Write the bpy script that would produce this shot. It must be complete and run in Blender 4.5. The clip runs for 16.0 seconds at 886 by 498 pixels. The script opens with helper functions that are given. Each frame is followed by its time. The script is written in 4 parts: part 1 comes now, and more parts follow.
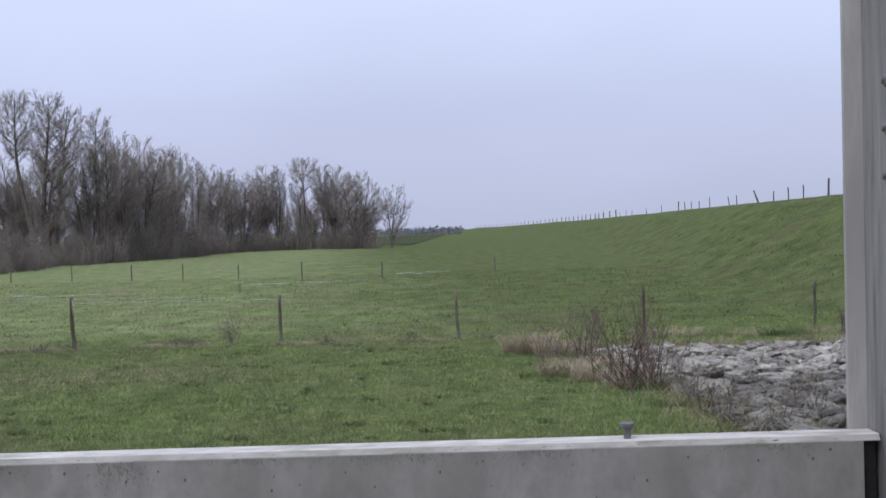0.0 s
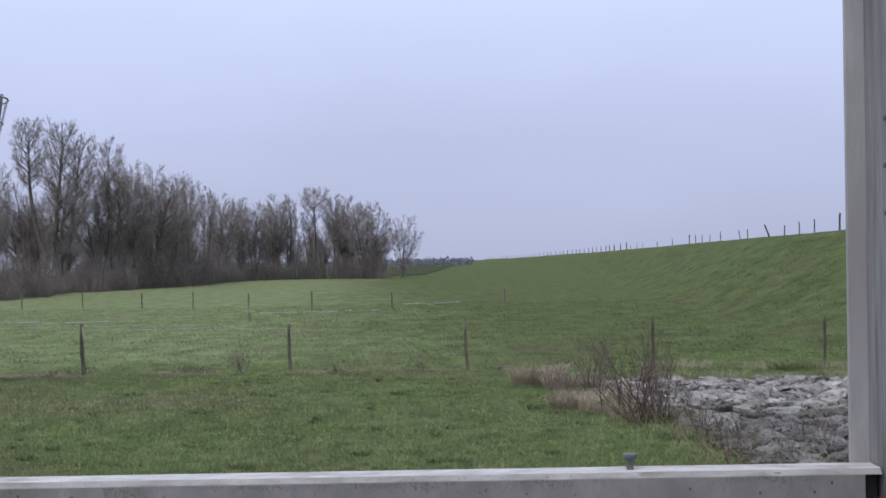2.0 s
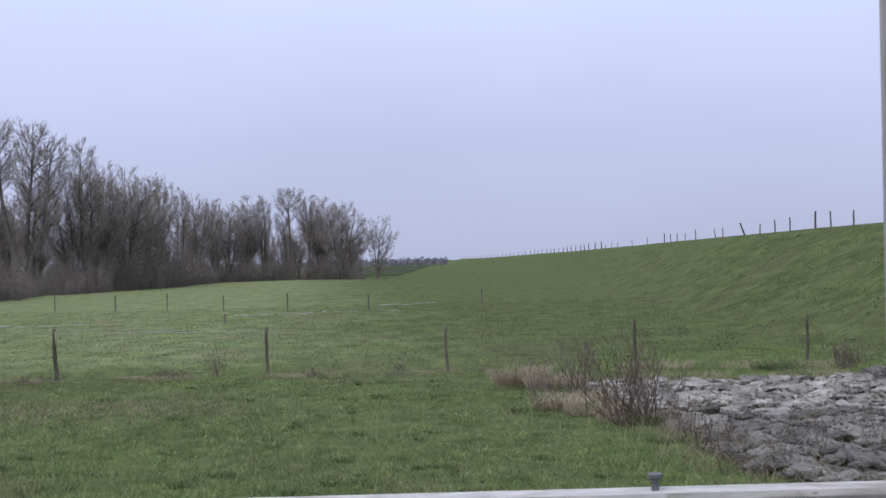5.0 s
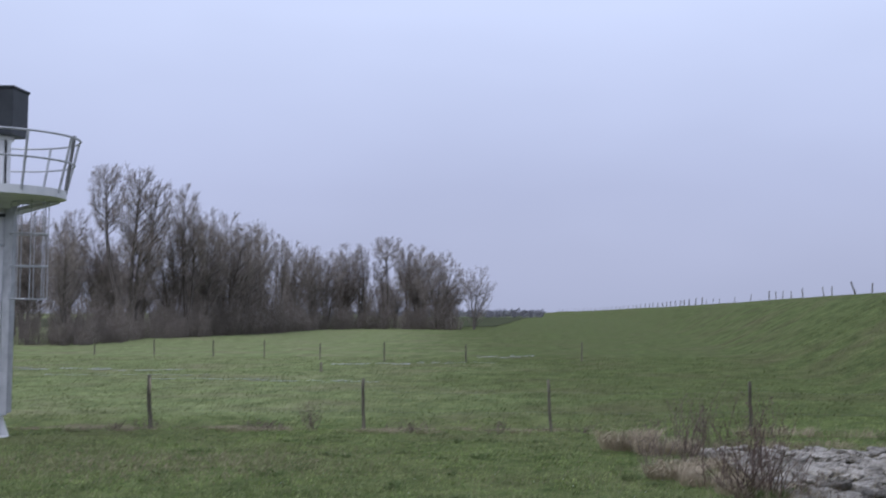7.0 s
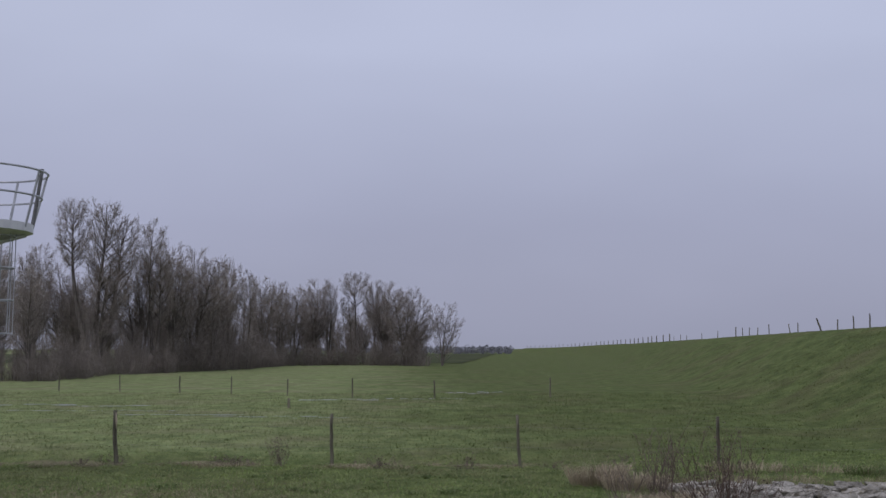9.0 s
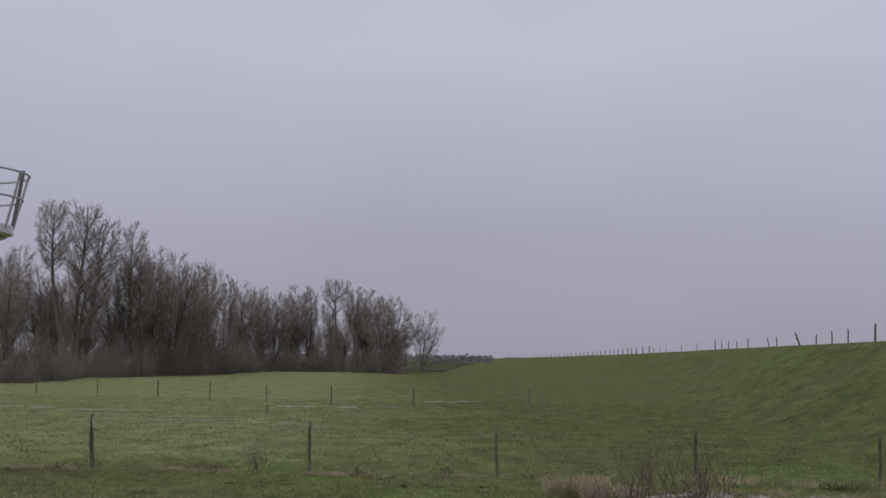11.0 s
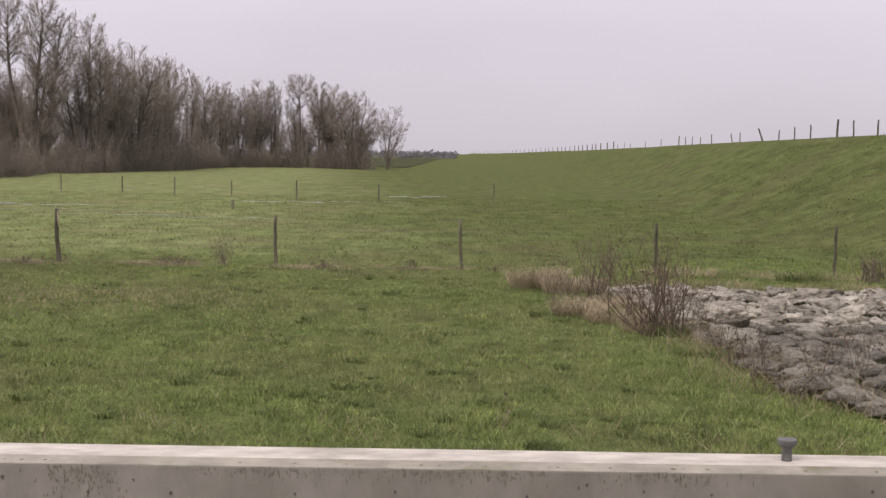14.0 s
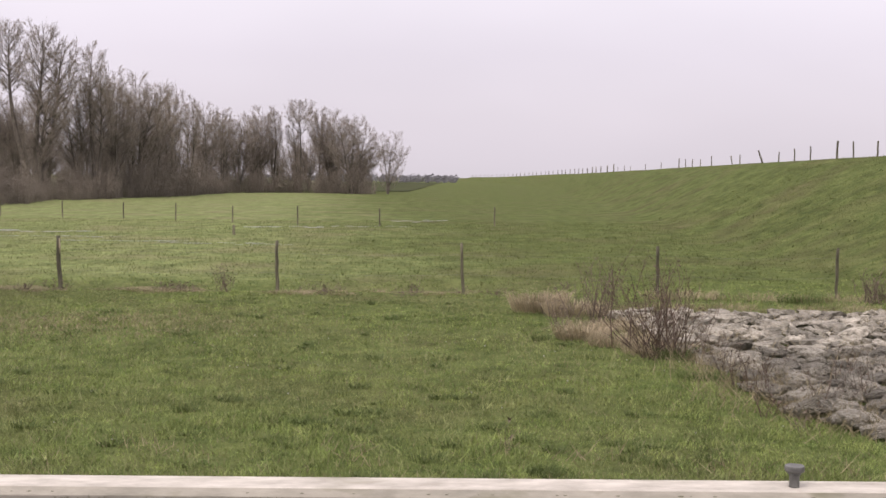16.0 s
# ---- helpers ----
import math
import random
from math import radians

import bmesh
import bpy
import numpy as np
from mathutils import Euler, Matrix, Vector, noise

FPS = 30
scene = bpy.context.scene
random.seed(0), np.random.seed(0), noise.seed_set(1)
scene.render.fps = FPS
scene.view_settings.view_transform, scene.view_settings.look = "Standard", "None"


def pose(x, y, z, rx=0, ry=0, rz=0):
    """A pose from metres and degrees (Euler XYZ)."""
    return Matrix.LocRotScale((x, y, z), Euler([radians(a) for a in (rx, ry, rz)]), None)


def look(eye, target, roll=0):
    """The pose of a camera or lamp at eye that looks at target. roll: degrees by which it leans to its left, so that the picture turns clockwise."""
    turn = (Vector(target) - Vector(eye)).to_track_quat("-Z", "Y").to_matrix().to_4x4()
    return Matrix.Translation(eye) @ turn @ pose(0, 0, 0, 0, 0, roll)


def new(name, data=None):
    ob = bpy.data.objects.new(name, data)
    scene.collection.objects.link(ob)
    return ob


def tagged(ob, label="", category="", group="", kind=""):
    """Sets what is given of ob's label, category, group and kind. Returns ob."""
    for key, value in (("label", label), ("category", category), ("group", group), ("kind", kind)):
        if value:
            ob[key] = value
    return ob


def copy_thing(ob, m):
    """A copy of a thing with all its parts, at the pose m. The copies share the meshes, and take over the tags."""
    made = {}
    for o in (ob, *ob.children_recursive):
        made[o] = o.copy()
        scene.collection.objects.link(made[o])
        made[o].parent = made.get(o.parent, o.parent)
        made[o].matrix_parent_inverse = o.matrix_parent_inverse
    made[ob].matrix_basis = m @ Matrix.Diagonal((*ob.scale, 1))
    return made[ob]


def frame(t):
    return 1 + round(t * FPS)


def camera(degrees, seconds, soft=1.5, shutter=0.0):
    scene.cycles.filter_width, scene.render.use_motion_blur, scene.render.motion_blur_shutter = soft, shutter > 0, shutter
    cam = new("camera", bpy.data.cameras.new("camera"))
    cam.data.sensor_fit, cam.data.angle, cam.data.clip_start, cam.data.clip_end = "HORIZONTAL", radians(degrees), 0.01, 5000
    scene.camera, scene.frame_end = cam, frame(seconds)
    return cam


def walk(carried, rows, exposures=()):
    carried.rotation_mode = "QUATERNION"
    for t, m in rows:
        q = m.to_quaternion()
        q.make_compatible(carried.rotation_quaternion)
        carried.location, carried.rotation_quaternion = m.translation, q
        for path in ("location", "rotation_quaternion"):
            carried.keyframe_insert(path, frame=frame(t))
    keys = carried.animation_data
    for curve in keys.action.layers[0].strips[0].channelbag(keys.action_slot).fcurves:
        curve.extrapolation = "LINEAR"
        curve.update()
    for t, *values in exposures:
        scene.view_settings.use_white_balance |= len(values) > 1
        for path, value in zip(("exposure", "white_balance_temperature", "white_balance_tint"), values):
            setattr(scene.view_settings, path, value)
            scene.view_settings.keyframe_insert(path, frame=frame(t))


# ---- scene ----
cam = camera(40.0, 16.0, shutter=0.5)
PATH = [
    (0, (-0.689, 1.096, 2.795), (-0.697, 3.096, 2.762), -1.7),
    (0.5, (-0.672, 1.066, 2.791), (-0.666, 3.066, 2.801), -1.6),
    (1, (-0.671, 1.083, 2.794), (-0.703, 3.082, 2.827), -1.7),
    (1.5, (-0.671, 1.039, 2.798), (-0.726, 3.038, 2.833), -1.5),
    (2, (-0.67, 1.037, 2.793), (-0.694, 3.037, 2.811), -1.1),
    (2.5, (-0.668, 1.064, 2.794), (-0.673, 3.064, 2.777), -1.2),
    (3, (-0.666, 1.083, 2.79), (-0.667, 3.083, 2.79), -1.5),
    (3.5, (-0.671, 1.081, 2.785), (-0.669, 3.081, 2.795), -1.8),
    (3.7, (-0.671, 1.082, 2.775), (-0.661, 3.082, 2.764), -2.0),
    (5.8, (-0.896, 2.04, 2.832), (-0.891, 4.04, 2.865), -0.8),
    (6, (-0.906, 2.227, 2.82), (-1.034, 4.222, 2.853), -0.8),
    (6.5, (-0.915, 2.481, 2.829), (-1.117, 4.471, 2.863), -0.4),
    (7, (-1.004, 2.536, 2.86), (-1.143, 4.528, 2.963), -0.1),
    (7.5, (-1.024, 2.555, 2.834), (-1.114, 4.548, 2.971), -0.2),
    (8, (-1.027, 2.541, 2.821), (-1.113, 4.533, 2.976), -0.2),
    (10.5, (-1.019, 2.484, 2.831), (-1.092, 4.476, 2.999), 0.7),
    (11, (-1.018, 2.488, 2.846), (-1.075, 4.479, 3.022), 0.9),
    (11.5, (-1.022, 2.481, 2.842), (-1.069, 4.472, 3.024), 1.0),
    (12, (-1.016, 2.449, 2.825), (-1.051, 4.44, 3.004), 1.1),
    (12.5, (-1.002, 2.503, 2.825), (-1.015, 4.502, 2.878), 1.0),
    (13, (-1.009, 2.548, 2.815), (-1.001, 4.548, 2.807), 1.1),
    (13.5, (-1.009, 2.556, 2.812), (-0.996, 4.554, 2.738), 1.1),
    (14, (-1.008, 2.529, 2.804), (-1.003, 4.523, 2.647), 0.9),
    (14.5, (-1.014, 2.499, 2.82), (-0.999, 4.493, 2.66), 0.5),
    (15, (-1.022, 2.49, 2.823), (-0.998, 4.485, 2.69), 0.6),
    (15.5, (-1.021, 2.509, 2.819), (-1.001, 4.505, 2.698), 0.5),
    (16, (-1.022, 2.521, 2.819), (-1.019, 4.517, 2.701), 0.5),
]
walk(cam, [(t, look(eye, target, roll)) for t, eye, target, roll in PATH], exposures=[
    (0, 0.06, 5550, 17), (1.0, -0.04, 5450, 18), (2.0, -0.04, 5450, 18), (2.7, 0.03, 5480, 18), (3.7, 0.03, 5480, 18), (5.8, 0.0, 5480, 19), (6.1, 0.0, 5470, 19), (6.6, 0.02, 5450, 19), (7.2, -0.31, 5400, 19), (8.0, -0.56, 5450, 19),
    (10.4, -0.65, 6080, 20), (12.0, -0.60, 6400, 20), (13.0, -0.2, 6900, 19), (14.0, 0.19, 6850, 21), (14.5, 0.33, 6900, 21), (16, 0.4, 6900, 21)])

# ---- world and sun: a bright overcast day ----
world = bpy.data.worlds.new("overcast_sky")
scene.world = world
world.use_nodes = True
wn, wl = world.node_tree.nodes, world.node_tree.links
wn.clear()
w_out = wn.new("ShaderNodeOutputWorld")
sky = wn.new("ShaderNodeTexSky")
sky.sky_type = "NISHITA"
sky.sun_disc = False
sky.sun_elevation, sky.sun_rotation = radians(38), radians(205)
sky.dust_density = 4.0
bg_sky = wn.new("ShaderNodeBackground")
bg_sky.inputs["Strength"].default_value = 0.012
wl.new(sky.outputs["Color"], bg_sky.inputs["Color"])
w_co = wn.new("ShaderNodeTexCoord")
w_sep = wn.new("ShaderNodeSeparateXYZ")
wl.new(w_co.outputs["Generated"], w_sep.inputs["Vector"])
w_ramp = wn.new("ShaderNodeValToRGB")
e = w_ramp.color_ramp.elements
e[0].position, e[0].color = 0.0, (0.50, 0.505, 0.555, 1)
e[1].position, e[1].color = 1.0, (1.0, 1.015, 1.07, 1)
e2 = e.new(0.10)
e2.color = (0.56, 0.565, 0.63, 1)
e3 = e.new(0.24)
e3.color = (0.74, 0.765, 0.82, 1)
wl.new(w_sep.outputs["Z"], w_ramp.inputs["Fac"])
bg_cloud = wn.new("ShaderNodeBackground")
bg_cloud.inputs["Strength"].default_value = 1.0
# soft, barely darker banks in the cloud layer
w_noise = wn.new("ShaderNodeTexNoise")
w_noise.inputs["Scale"].default_value, w_noise.inputs["Detail"].default_value = 2.6, 3
w_map = wn.new("ShaderNodeMapping")
w_map.inputs["Scale"].default_value = (1, 1, 2.5)
wl.new(w_co.outputs["Generated"], w_map.inputs["Vector"])
wl.new(w_map.outputs[0], w_noise.inputs["Vector"])
w_amt = wn.new("ShaderNodeMapRange")
w_amt.inputs["From Min"].default_value, w_amt.inputs["From Max"].default_value = 0.3, 0.7
w_amt.inputs["To Min"].default_value, w_amt.inputs["To Max"].default_value = 0.94, 1.04
wl.new(w_noise.outputs["Fac"], w_amt.inputs["Value"])
w_mul = wn.new("ShaderNodeVectorMath")
w_mul.operation = "SCALE"
wl.new(w_ramp.outputs["Color"], w_mul.inputs[0])
wl.new(w_amt.outputs[0], w_mul.inputs["Scale"])
wl.new(w_mul.outputs[0], bg_cloud.inputs["Color"])
w_add = wn.new("ShaderNodeAddShader")
wl.new(bg_sky.outputs[0], w_add.inputs[0])
wl.new(bg_cloud.outputs[0], w_add.inputs[1])
wl.new(w_add.outputs[0], w_out.inputs["Surface"])

sun_data = bpy.data.lights.new("sun", "SUN")
sun_data.energy, sun_data.angle, sun_data.color = 1.35, radians(25), (1.0, 0.96, 0.9)
sun = new("sun", sun_data)
sun.matrix_world = look((0, 0, 60), (22, 30, 0))


# ---- materials ----
def material(name, low, high, scale=6.0, rough=0.85, metal=0.0, bump=0.3, bump_scale=40.0, dist=0.01, fine=None, rand=0.0, spec=0.3,
             patch=None, patch_scale=0.3, patch_at=(0.5, 0.65), stretch=(1, 1, 1), island=False):
    """A surface between two colours by noise, with an optional third colour in larger patches, and fine relief."""
    mat = bpy.data.materials.new(name)
    mat.use_nodes = True
    n, l = mat.node_tree.nodes, mat.node_tree.links
    bsdf = n["Principled BSDF"]
    bsdf.inputs["Roughness"].default_value = rough
    bsdf.inputs["Metallic"].default_value = metal
    bsdf.inputs["Specular IOR Level"].default_value = spec
    co = n.new("ShaderNodeTexCoord")
    mp = n.new("ShaderNodeMapping")
    mp.inputs["Scale"].default_value = stretch
    l.new(co.outputs["Object"], mp.inputs["Vector"])
    tex = n.new("ShaderNodeTexNoise")
    tex.inputs["Scale"].default_value, tex.inputs["Detail"].default_value, tex.inputs["Roughness"].default_value = scale, 6, 0.65
    l.new(mp.outputs[0], tex.inputs["Vector"])
    ramp = n.new("ShaderNodeValToRGB")
    ramp.color_ramp.elements[0].position, ramp.color_ramp.elements[0].color = 0.32, (*low, 1)
    ramp.color_ramp.elements[1].position, ramp.color_ramp.elements[1].color = 0.68, (*high, 1)
    l.new(tex.outputs["Fac"], ramp.inputs["Fac"])
    col = ramp.outputs["Color"]
    if patch:
        t2 = n.new("ShaderNodeTexNoise")
        t2.inputs["Scale"].default_value, t2.inputs["Detail"].default_value = patch_scale, 5
        l.new(mp.outputs[0], t2.inputs["Vector"])
        mr = n.new("ShaderNodeMapRange")
        mr.inputs["From Min"].default_value, mr.inputs["From Max"].default_value = patch_at
        l.new(t2.outputs["Fac"], mr.inputs["Value"])
        mx = n.new("ShaderNodeMix")
        mx.data_type = "RGBA"
        l.new(mr.outputs[0], mx.inputs["Factor"])
        l.new(col, mx.inputs["A"])
        mx.inputs["B"].default_value = (*patch, 1)
        col = mx.outputs["Result"]
    if rand:
        if island:
            src = n.new("ShaderNodeNewGeometry").outputs["Random Per Island"]
        else:
            src = n.new("ShaderNodeObjectInfo").outputs["Random"]
        mr = n.new("ShaderNodeMapRange")
        mr.inputs["To Min"].default_value, mr.inputs["To Max"].default_value = 1 - rand, 1 + rand
        l.new(src, mr.inputs["Value"])
        hsv = n.new("ShaderNodeHueSaturation")
        l.new(mr.outputs[0], hsv.inputs["Value"])
        l.new(col, hsv.inputs["Color"])
        col = hsv.outputs["Color"]
    l.new(col, bsdf.inputs["Base Color"])
    if bump:
        t3 = n.new("ShaderNodeTexNoise")
        t3.inputs["Scale"].default_value, t3.inputs["Detail"].default_value = bump_scale, 4
        l.new(mp.outputs[0], t3.inputs["Vector"])
        bp = n.new("ShaderNodeBump")
        bp.inputs["Strength"].default_value, bp.inputs["Distance"].default_value = bump, dist
        l.new(t3.outputs["Fac"], bp.inputs["Height"])
        l.new(bp.outputs[0], bsdf.inputs["Normal"])
    return mat


M_GROUND = material("pasture_ground", (0.064, 0.090, 0.030), (0.138, 0.160, 0.058), scale=2.4, bump=1.0, bump_scale=7, dist=0.16,
                    patch=(0.118, 0.118, 0.055), patch_scale=0.2, patch_at=(0.46, 0.72), spec=0.03, rough=1.0)


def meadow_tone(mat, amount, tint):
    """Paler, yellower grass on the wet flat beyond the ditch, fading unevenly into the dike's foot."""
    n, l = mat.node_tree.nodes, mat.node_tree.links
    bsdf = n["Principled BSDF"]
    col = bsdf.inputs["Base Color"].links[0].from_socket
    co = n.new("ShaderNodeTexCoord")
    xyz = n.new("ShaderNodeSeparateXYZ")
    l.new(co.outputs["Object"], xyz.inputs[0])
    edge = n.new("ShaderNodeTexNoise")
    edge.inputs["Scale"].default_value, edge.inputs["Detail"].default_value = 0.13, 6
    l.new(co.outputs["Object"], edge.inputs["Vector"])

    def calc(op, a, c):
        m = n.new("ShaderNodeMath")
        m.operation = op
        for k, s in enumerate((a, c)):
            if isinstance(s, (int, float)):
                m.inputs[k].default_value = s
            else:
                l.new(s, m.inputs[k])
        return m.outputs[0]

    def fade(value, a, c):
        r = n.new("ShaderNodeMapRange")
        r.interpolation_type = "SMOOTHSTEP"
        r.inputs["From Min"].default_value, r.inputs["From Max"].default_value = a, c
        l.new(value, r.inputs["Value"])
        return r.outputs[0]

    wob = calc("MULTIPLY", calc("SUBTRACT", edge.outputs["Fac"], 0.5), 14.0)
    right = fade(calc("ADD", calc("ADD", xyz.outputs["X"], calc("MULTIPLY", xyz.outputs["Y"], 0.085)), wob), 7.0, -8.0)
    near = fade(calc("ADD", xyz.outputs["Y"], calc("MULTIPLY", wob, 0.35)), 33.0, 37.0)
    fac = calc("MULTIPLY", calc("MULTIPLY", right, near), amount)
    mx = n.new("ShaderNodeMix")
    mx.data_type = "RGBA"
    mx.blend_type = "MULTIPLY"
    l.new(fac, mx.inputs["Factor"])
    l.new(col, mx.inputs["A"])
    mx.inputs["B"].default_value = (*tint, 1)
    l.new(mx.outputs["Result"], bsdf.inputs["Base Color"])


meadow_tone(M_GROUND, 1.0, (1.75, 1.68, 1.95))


def mottle(mat, scale, low, high, stretch=(1, 1, 1)):
    """Uneven sward: darker and paler patches of the given size."""
    n, l = mat.node_tree.nodes, mat.node_tree.links
    bsdf = n["Principled BSDF"]
    col = bsdf.inputs["Base Color"].links[0].from_socket
    co = n.new("ShaderNodeTexCoord")
    mp = n.new("ShaderNodeMapping")
    mp.inputs["Scale"].default_value = stretch
    l.new(co.outputs["Object"], mp.inputs["Vector"])
    tex = n.new("ShaderNodeTexNoise")
    tex.inputs["Scale"].default_value, tex.inputs["Detail"].default_value, tex.inputs["Roughness"].default_value = scale, 4, 0.7
    l.new(mp.outputs[0], tex.inputs["Vector"])
    mr = n.new("ShaderNodeMapRange")
    mr.inputs["From Min"].default_value, mr.inputs["From Max"].default_value = 0.33, 0.67
    mr.inputs["To Min"].default_value, mr.inputs["To Max"].default_value = low, high
    l.new(tex.outputs["Fac"], mr.inputs["Value"])
    hsv = n.new("ShaderNodeHueSaturation")
    l.new(mr.outputs[0], hsv.inputs["Value"])
    l.new(col, hsv.inputs["Color"])
    l.new(hsv.outputs["Color"], bsdf.inputs["Base Color"])


mottle(M_GROUND, 0.8, 0.72, 1.25, (1, 0.55, 1))
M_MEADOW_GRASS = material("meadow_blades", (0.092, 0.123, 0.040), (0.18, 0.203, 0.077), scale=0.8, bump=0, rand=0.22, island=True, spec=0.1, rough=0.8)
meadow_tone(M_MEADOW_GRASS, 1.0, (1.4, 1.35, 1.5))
mottle(M_MEADOW_GRASS, 0.8, 0.72, 1.25, (1, 0.55, 1))
M_GRASS = material("grass_blades", (0.095, 0.155, 0.038), (0.29, 0.35, 0.108), scale=1.8, bump=0, rand=0.38, island=True, spec=0.25, rough=0.6,
                   patch=(0.205, 0.195, 0.10), patch_scale=0.22, patch_at=(0.5, 0.7))
mottle(M_GRASS, 3.0, 0.68, 1.22)
M_STRAW = material("dry_grass", (0.255, 0.207, 0.13), (0.44, 0.37, 0.255), scale=3, bump=0, rand=0.3, island=True, rough=0.8)
M_LITTER = material("old_straw", (0.20, 0.17, 0.10), (0.34, 0.29, 0.185), scale=3, bump=0, rand=0.3, island=True, rough=0.8)
M_TUFT = material("tuft_grass", (0.062, 0.096, 0.027), (0.125, 0.155, 0.05), scale=3, bump=0, rand=0.3, island=True, rough=0.8)
M_BRIGHT = material("fresh_blades", (0.15, 0.19, 0.06), (0.26, 0.28, 0.12), scale=3, bump=0, rand=0.35, island=True, rough=0.6)
M_ROUGH = material("rough_tuft", (0.085, 0.105, 0.038), (0.155, 0.165, 0.07), scale=1.5, bump=0, rand=0.35, island=True, spec=0.05)
M_PETAL = material("white_petal", (0.7, 0.7, 0.68), (0.82, 0.82, 0.8), scale=5, bump=0)
# The sky's reflection on the water is put into this pale base colour.
M_WATER = material("sky_pale_water", (0.17, 0.177, 0.15), (0.27, 0.272, 0.24), scale=2, rough=0.4, bump=0.6, bump_scale=8, dist=0.02, spec=0.8)
# One concrete in three tones: darkest on the face, palest on top.
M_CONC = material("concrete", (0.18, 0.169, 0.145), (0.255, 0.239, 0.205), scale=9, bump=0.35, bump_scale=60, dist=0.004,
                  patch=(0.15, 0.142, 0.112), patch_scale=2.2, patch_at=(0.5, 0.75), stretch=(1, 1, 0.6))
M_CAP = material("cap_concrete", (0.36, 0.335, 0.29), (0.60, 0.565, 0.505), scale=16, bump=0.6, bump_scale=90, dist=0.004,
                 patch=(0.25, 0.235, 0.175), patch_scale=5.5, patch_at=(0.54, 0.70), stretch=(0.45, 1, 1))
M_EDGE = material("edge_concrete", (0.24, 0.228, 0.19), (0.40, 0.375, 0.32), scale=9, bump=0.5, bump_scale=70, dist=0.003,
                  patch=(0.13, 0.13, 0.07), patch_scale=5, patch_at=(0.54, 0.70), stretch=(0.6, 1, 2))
M_MOSS = material("dry_moss", (0.09, 0.09, 0.05), (0.2, 0.19, 0.13), scale=40, bump=0.5, bump_scale=90, dist=0.002)
M_PIT = material("pit_shadow", (0.05, 0.045, 0.04), (0.12, 0.11, 0.10), scale=30, bump=0)
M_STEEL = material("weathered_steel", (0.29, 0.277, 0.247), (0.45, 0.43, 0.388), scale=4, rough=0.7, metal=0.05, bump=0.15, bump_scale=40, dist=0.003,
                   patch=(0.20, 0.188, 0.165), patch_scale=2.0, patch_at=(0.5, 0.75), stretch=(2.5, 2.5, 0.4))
# Streaked flange steel, darkened so the recessed web's shade is in the colour.
M_WEB = material("shaded_streaky_steel", (0.17, 0.162, 0.145), (0.33, 0.315, 0.285), scale=5, rough=0.7, metal=0.05, bump=0.2, bump_scale=40, dist=0.003,
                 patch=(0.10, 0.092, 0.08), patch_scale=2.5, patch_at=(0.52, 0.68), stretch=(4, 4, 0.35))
M_BOLT = material("galvanised_bolt", (0.16, 0.152, 0.142), (0.32, 0.31, 0.29), scale=30, rough=0.5, metal=0.6, bump=0.2, bump_scale=120, dist=0.001)
M_STUD = material("dull_zinc", (0.10, 0.10, 0.095), (0.19, 0.19, 0.18), scale=25, rough=0.6, metal=0.3, bump=0.2, bump_scale=120, dist=0.001)
M_BLACK = material("matt_black", (0.008, 0.008, 0.008), (0.02, 0.02, 0.02), scale=20, rough=0.7)
M_STONE = material("rip_rap_stone", (0.18, 0.166, 0.133), (0.47, 0.438, 0.372), scale=3.0, bump=1.0, bump_scale=9, dist=0.13, rand=0.36,
                   patch=(0.13, 0.12, 0.085), patch_scale=1.6, patch_at=(0.60, 0.76))
M_STONE_REST = material("small_rip_rap_stone", (0.135, 0.124, 0.098), (0.42, 0.39, 0.33), scale=7, bump=1.0, bump_scale=9, dist=0.13, rand=0.36, island=True,
                        patch=(0.15, 0.14, 0.105), patch_scale=1.6, patch_at=(0.56, 0.72))
M_DITCH = material("ditch_edge", (0.10, 0.098, 0.052), (0.20, 0.178, 0.11), scale=3, bump=0.8, bump_scale=10, dist=0.06, spec=0.0)
M_BED = material("rubble_bed", (0.06, 0.053, 0.038), (0.15, 0.132, 0.098), scale=6, bump=1.0, bump_scale=14, dist=0.05)
M_WOOD = material("weathered_post", (0.060, 0.056, 0.036), (0.20, 0.184, 0.128), scale=9, bump=0.6, bump_scale=50, dist=0.006, rand=0.25, stretch=(1, 1, 0.15))
M_WOOD_PALE = material("split_pale_wood", (0.35, 0.29, 0.2), (0.5, 0.43, 0.32), scale=12, bump=0.4, bump_scale=50, dist=0.005, stretch=(1, 1, 0.2))
M_WIRE = material("fence_wire", (0.14, 0.13, 0.12), (0.25, 0.24, 0.22), scale=20, bump=0, metal=0.6, rough=0.6)
M_BARK = material("bark", (0.075, 0.065, 0.054), (0.17, 0.148, 0.125), scale=2.0, bump=0.5, bump_scale=12, dist=0.03, rand=0.15)
M_TWIG = material("bare_twigs", (0.205, 0.179, 0.152), (0.345, 0.30, 0.257), scale=0.25, bump=0, rand=0.2, island=True, rough=0.9, spec=0.1)
M_SCRUB = material("scrub_twigs", (0.18, 0.156, 0.131), (0.29, 0.252, 0.21), scale=0.3, bump=0, rand=0.12, island=True, rough=0.9, spec=0.1)
M_STEM = material("shrub_stems", (0.075, 0.05, 0.037), (0.14, 0.10, 0.075), scale=4, bump=0, rand=0.25, island=True, rough=0.6)
M_WEED = material("dead_weed", (0.11, 0.084, 0.064), (0.20, 0.16, 0.125), scale=4, bump=0, rand=0.25, island=True)
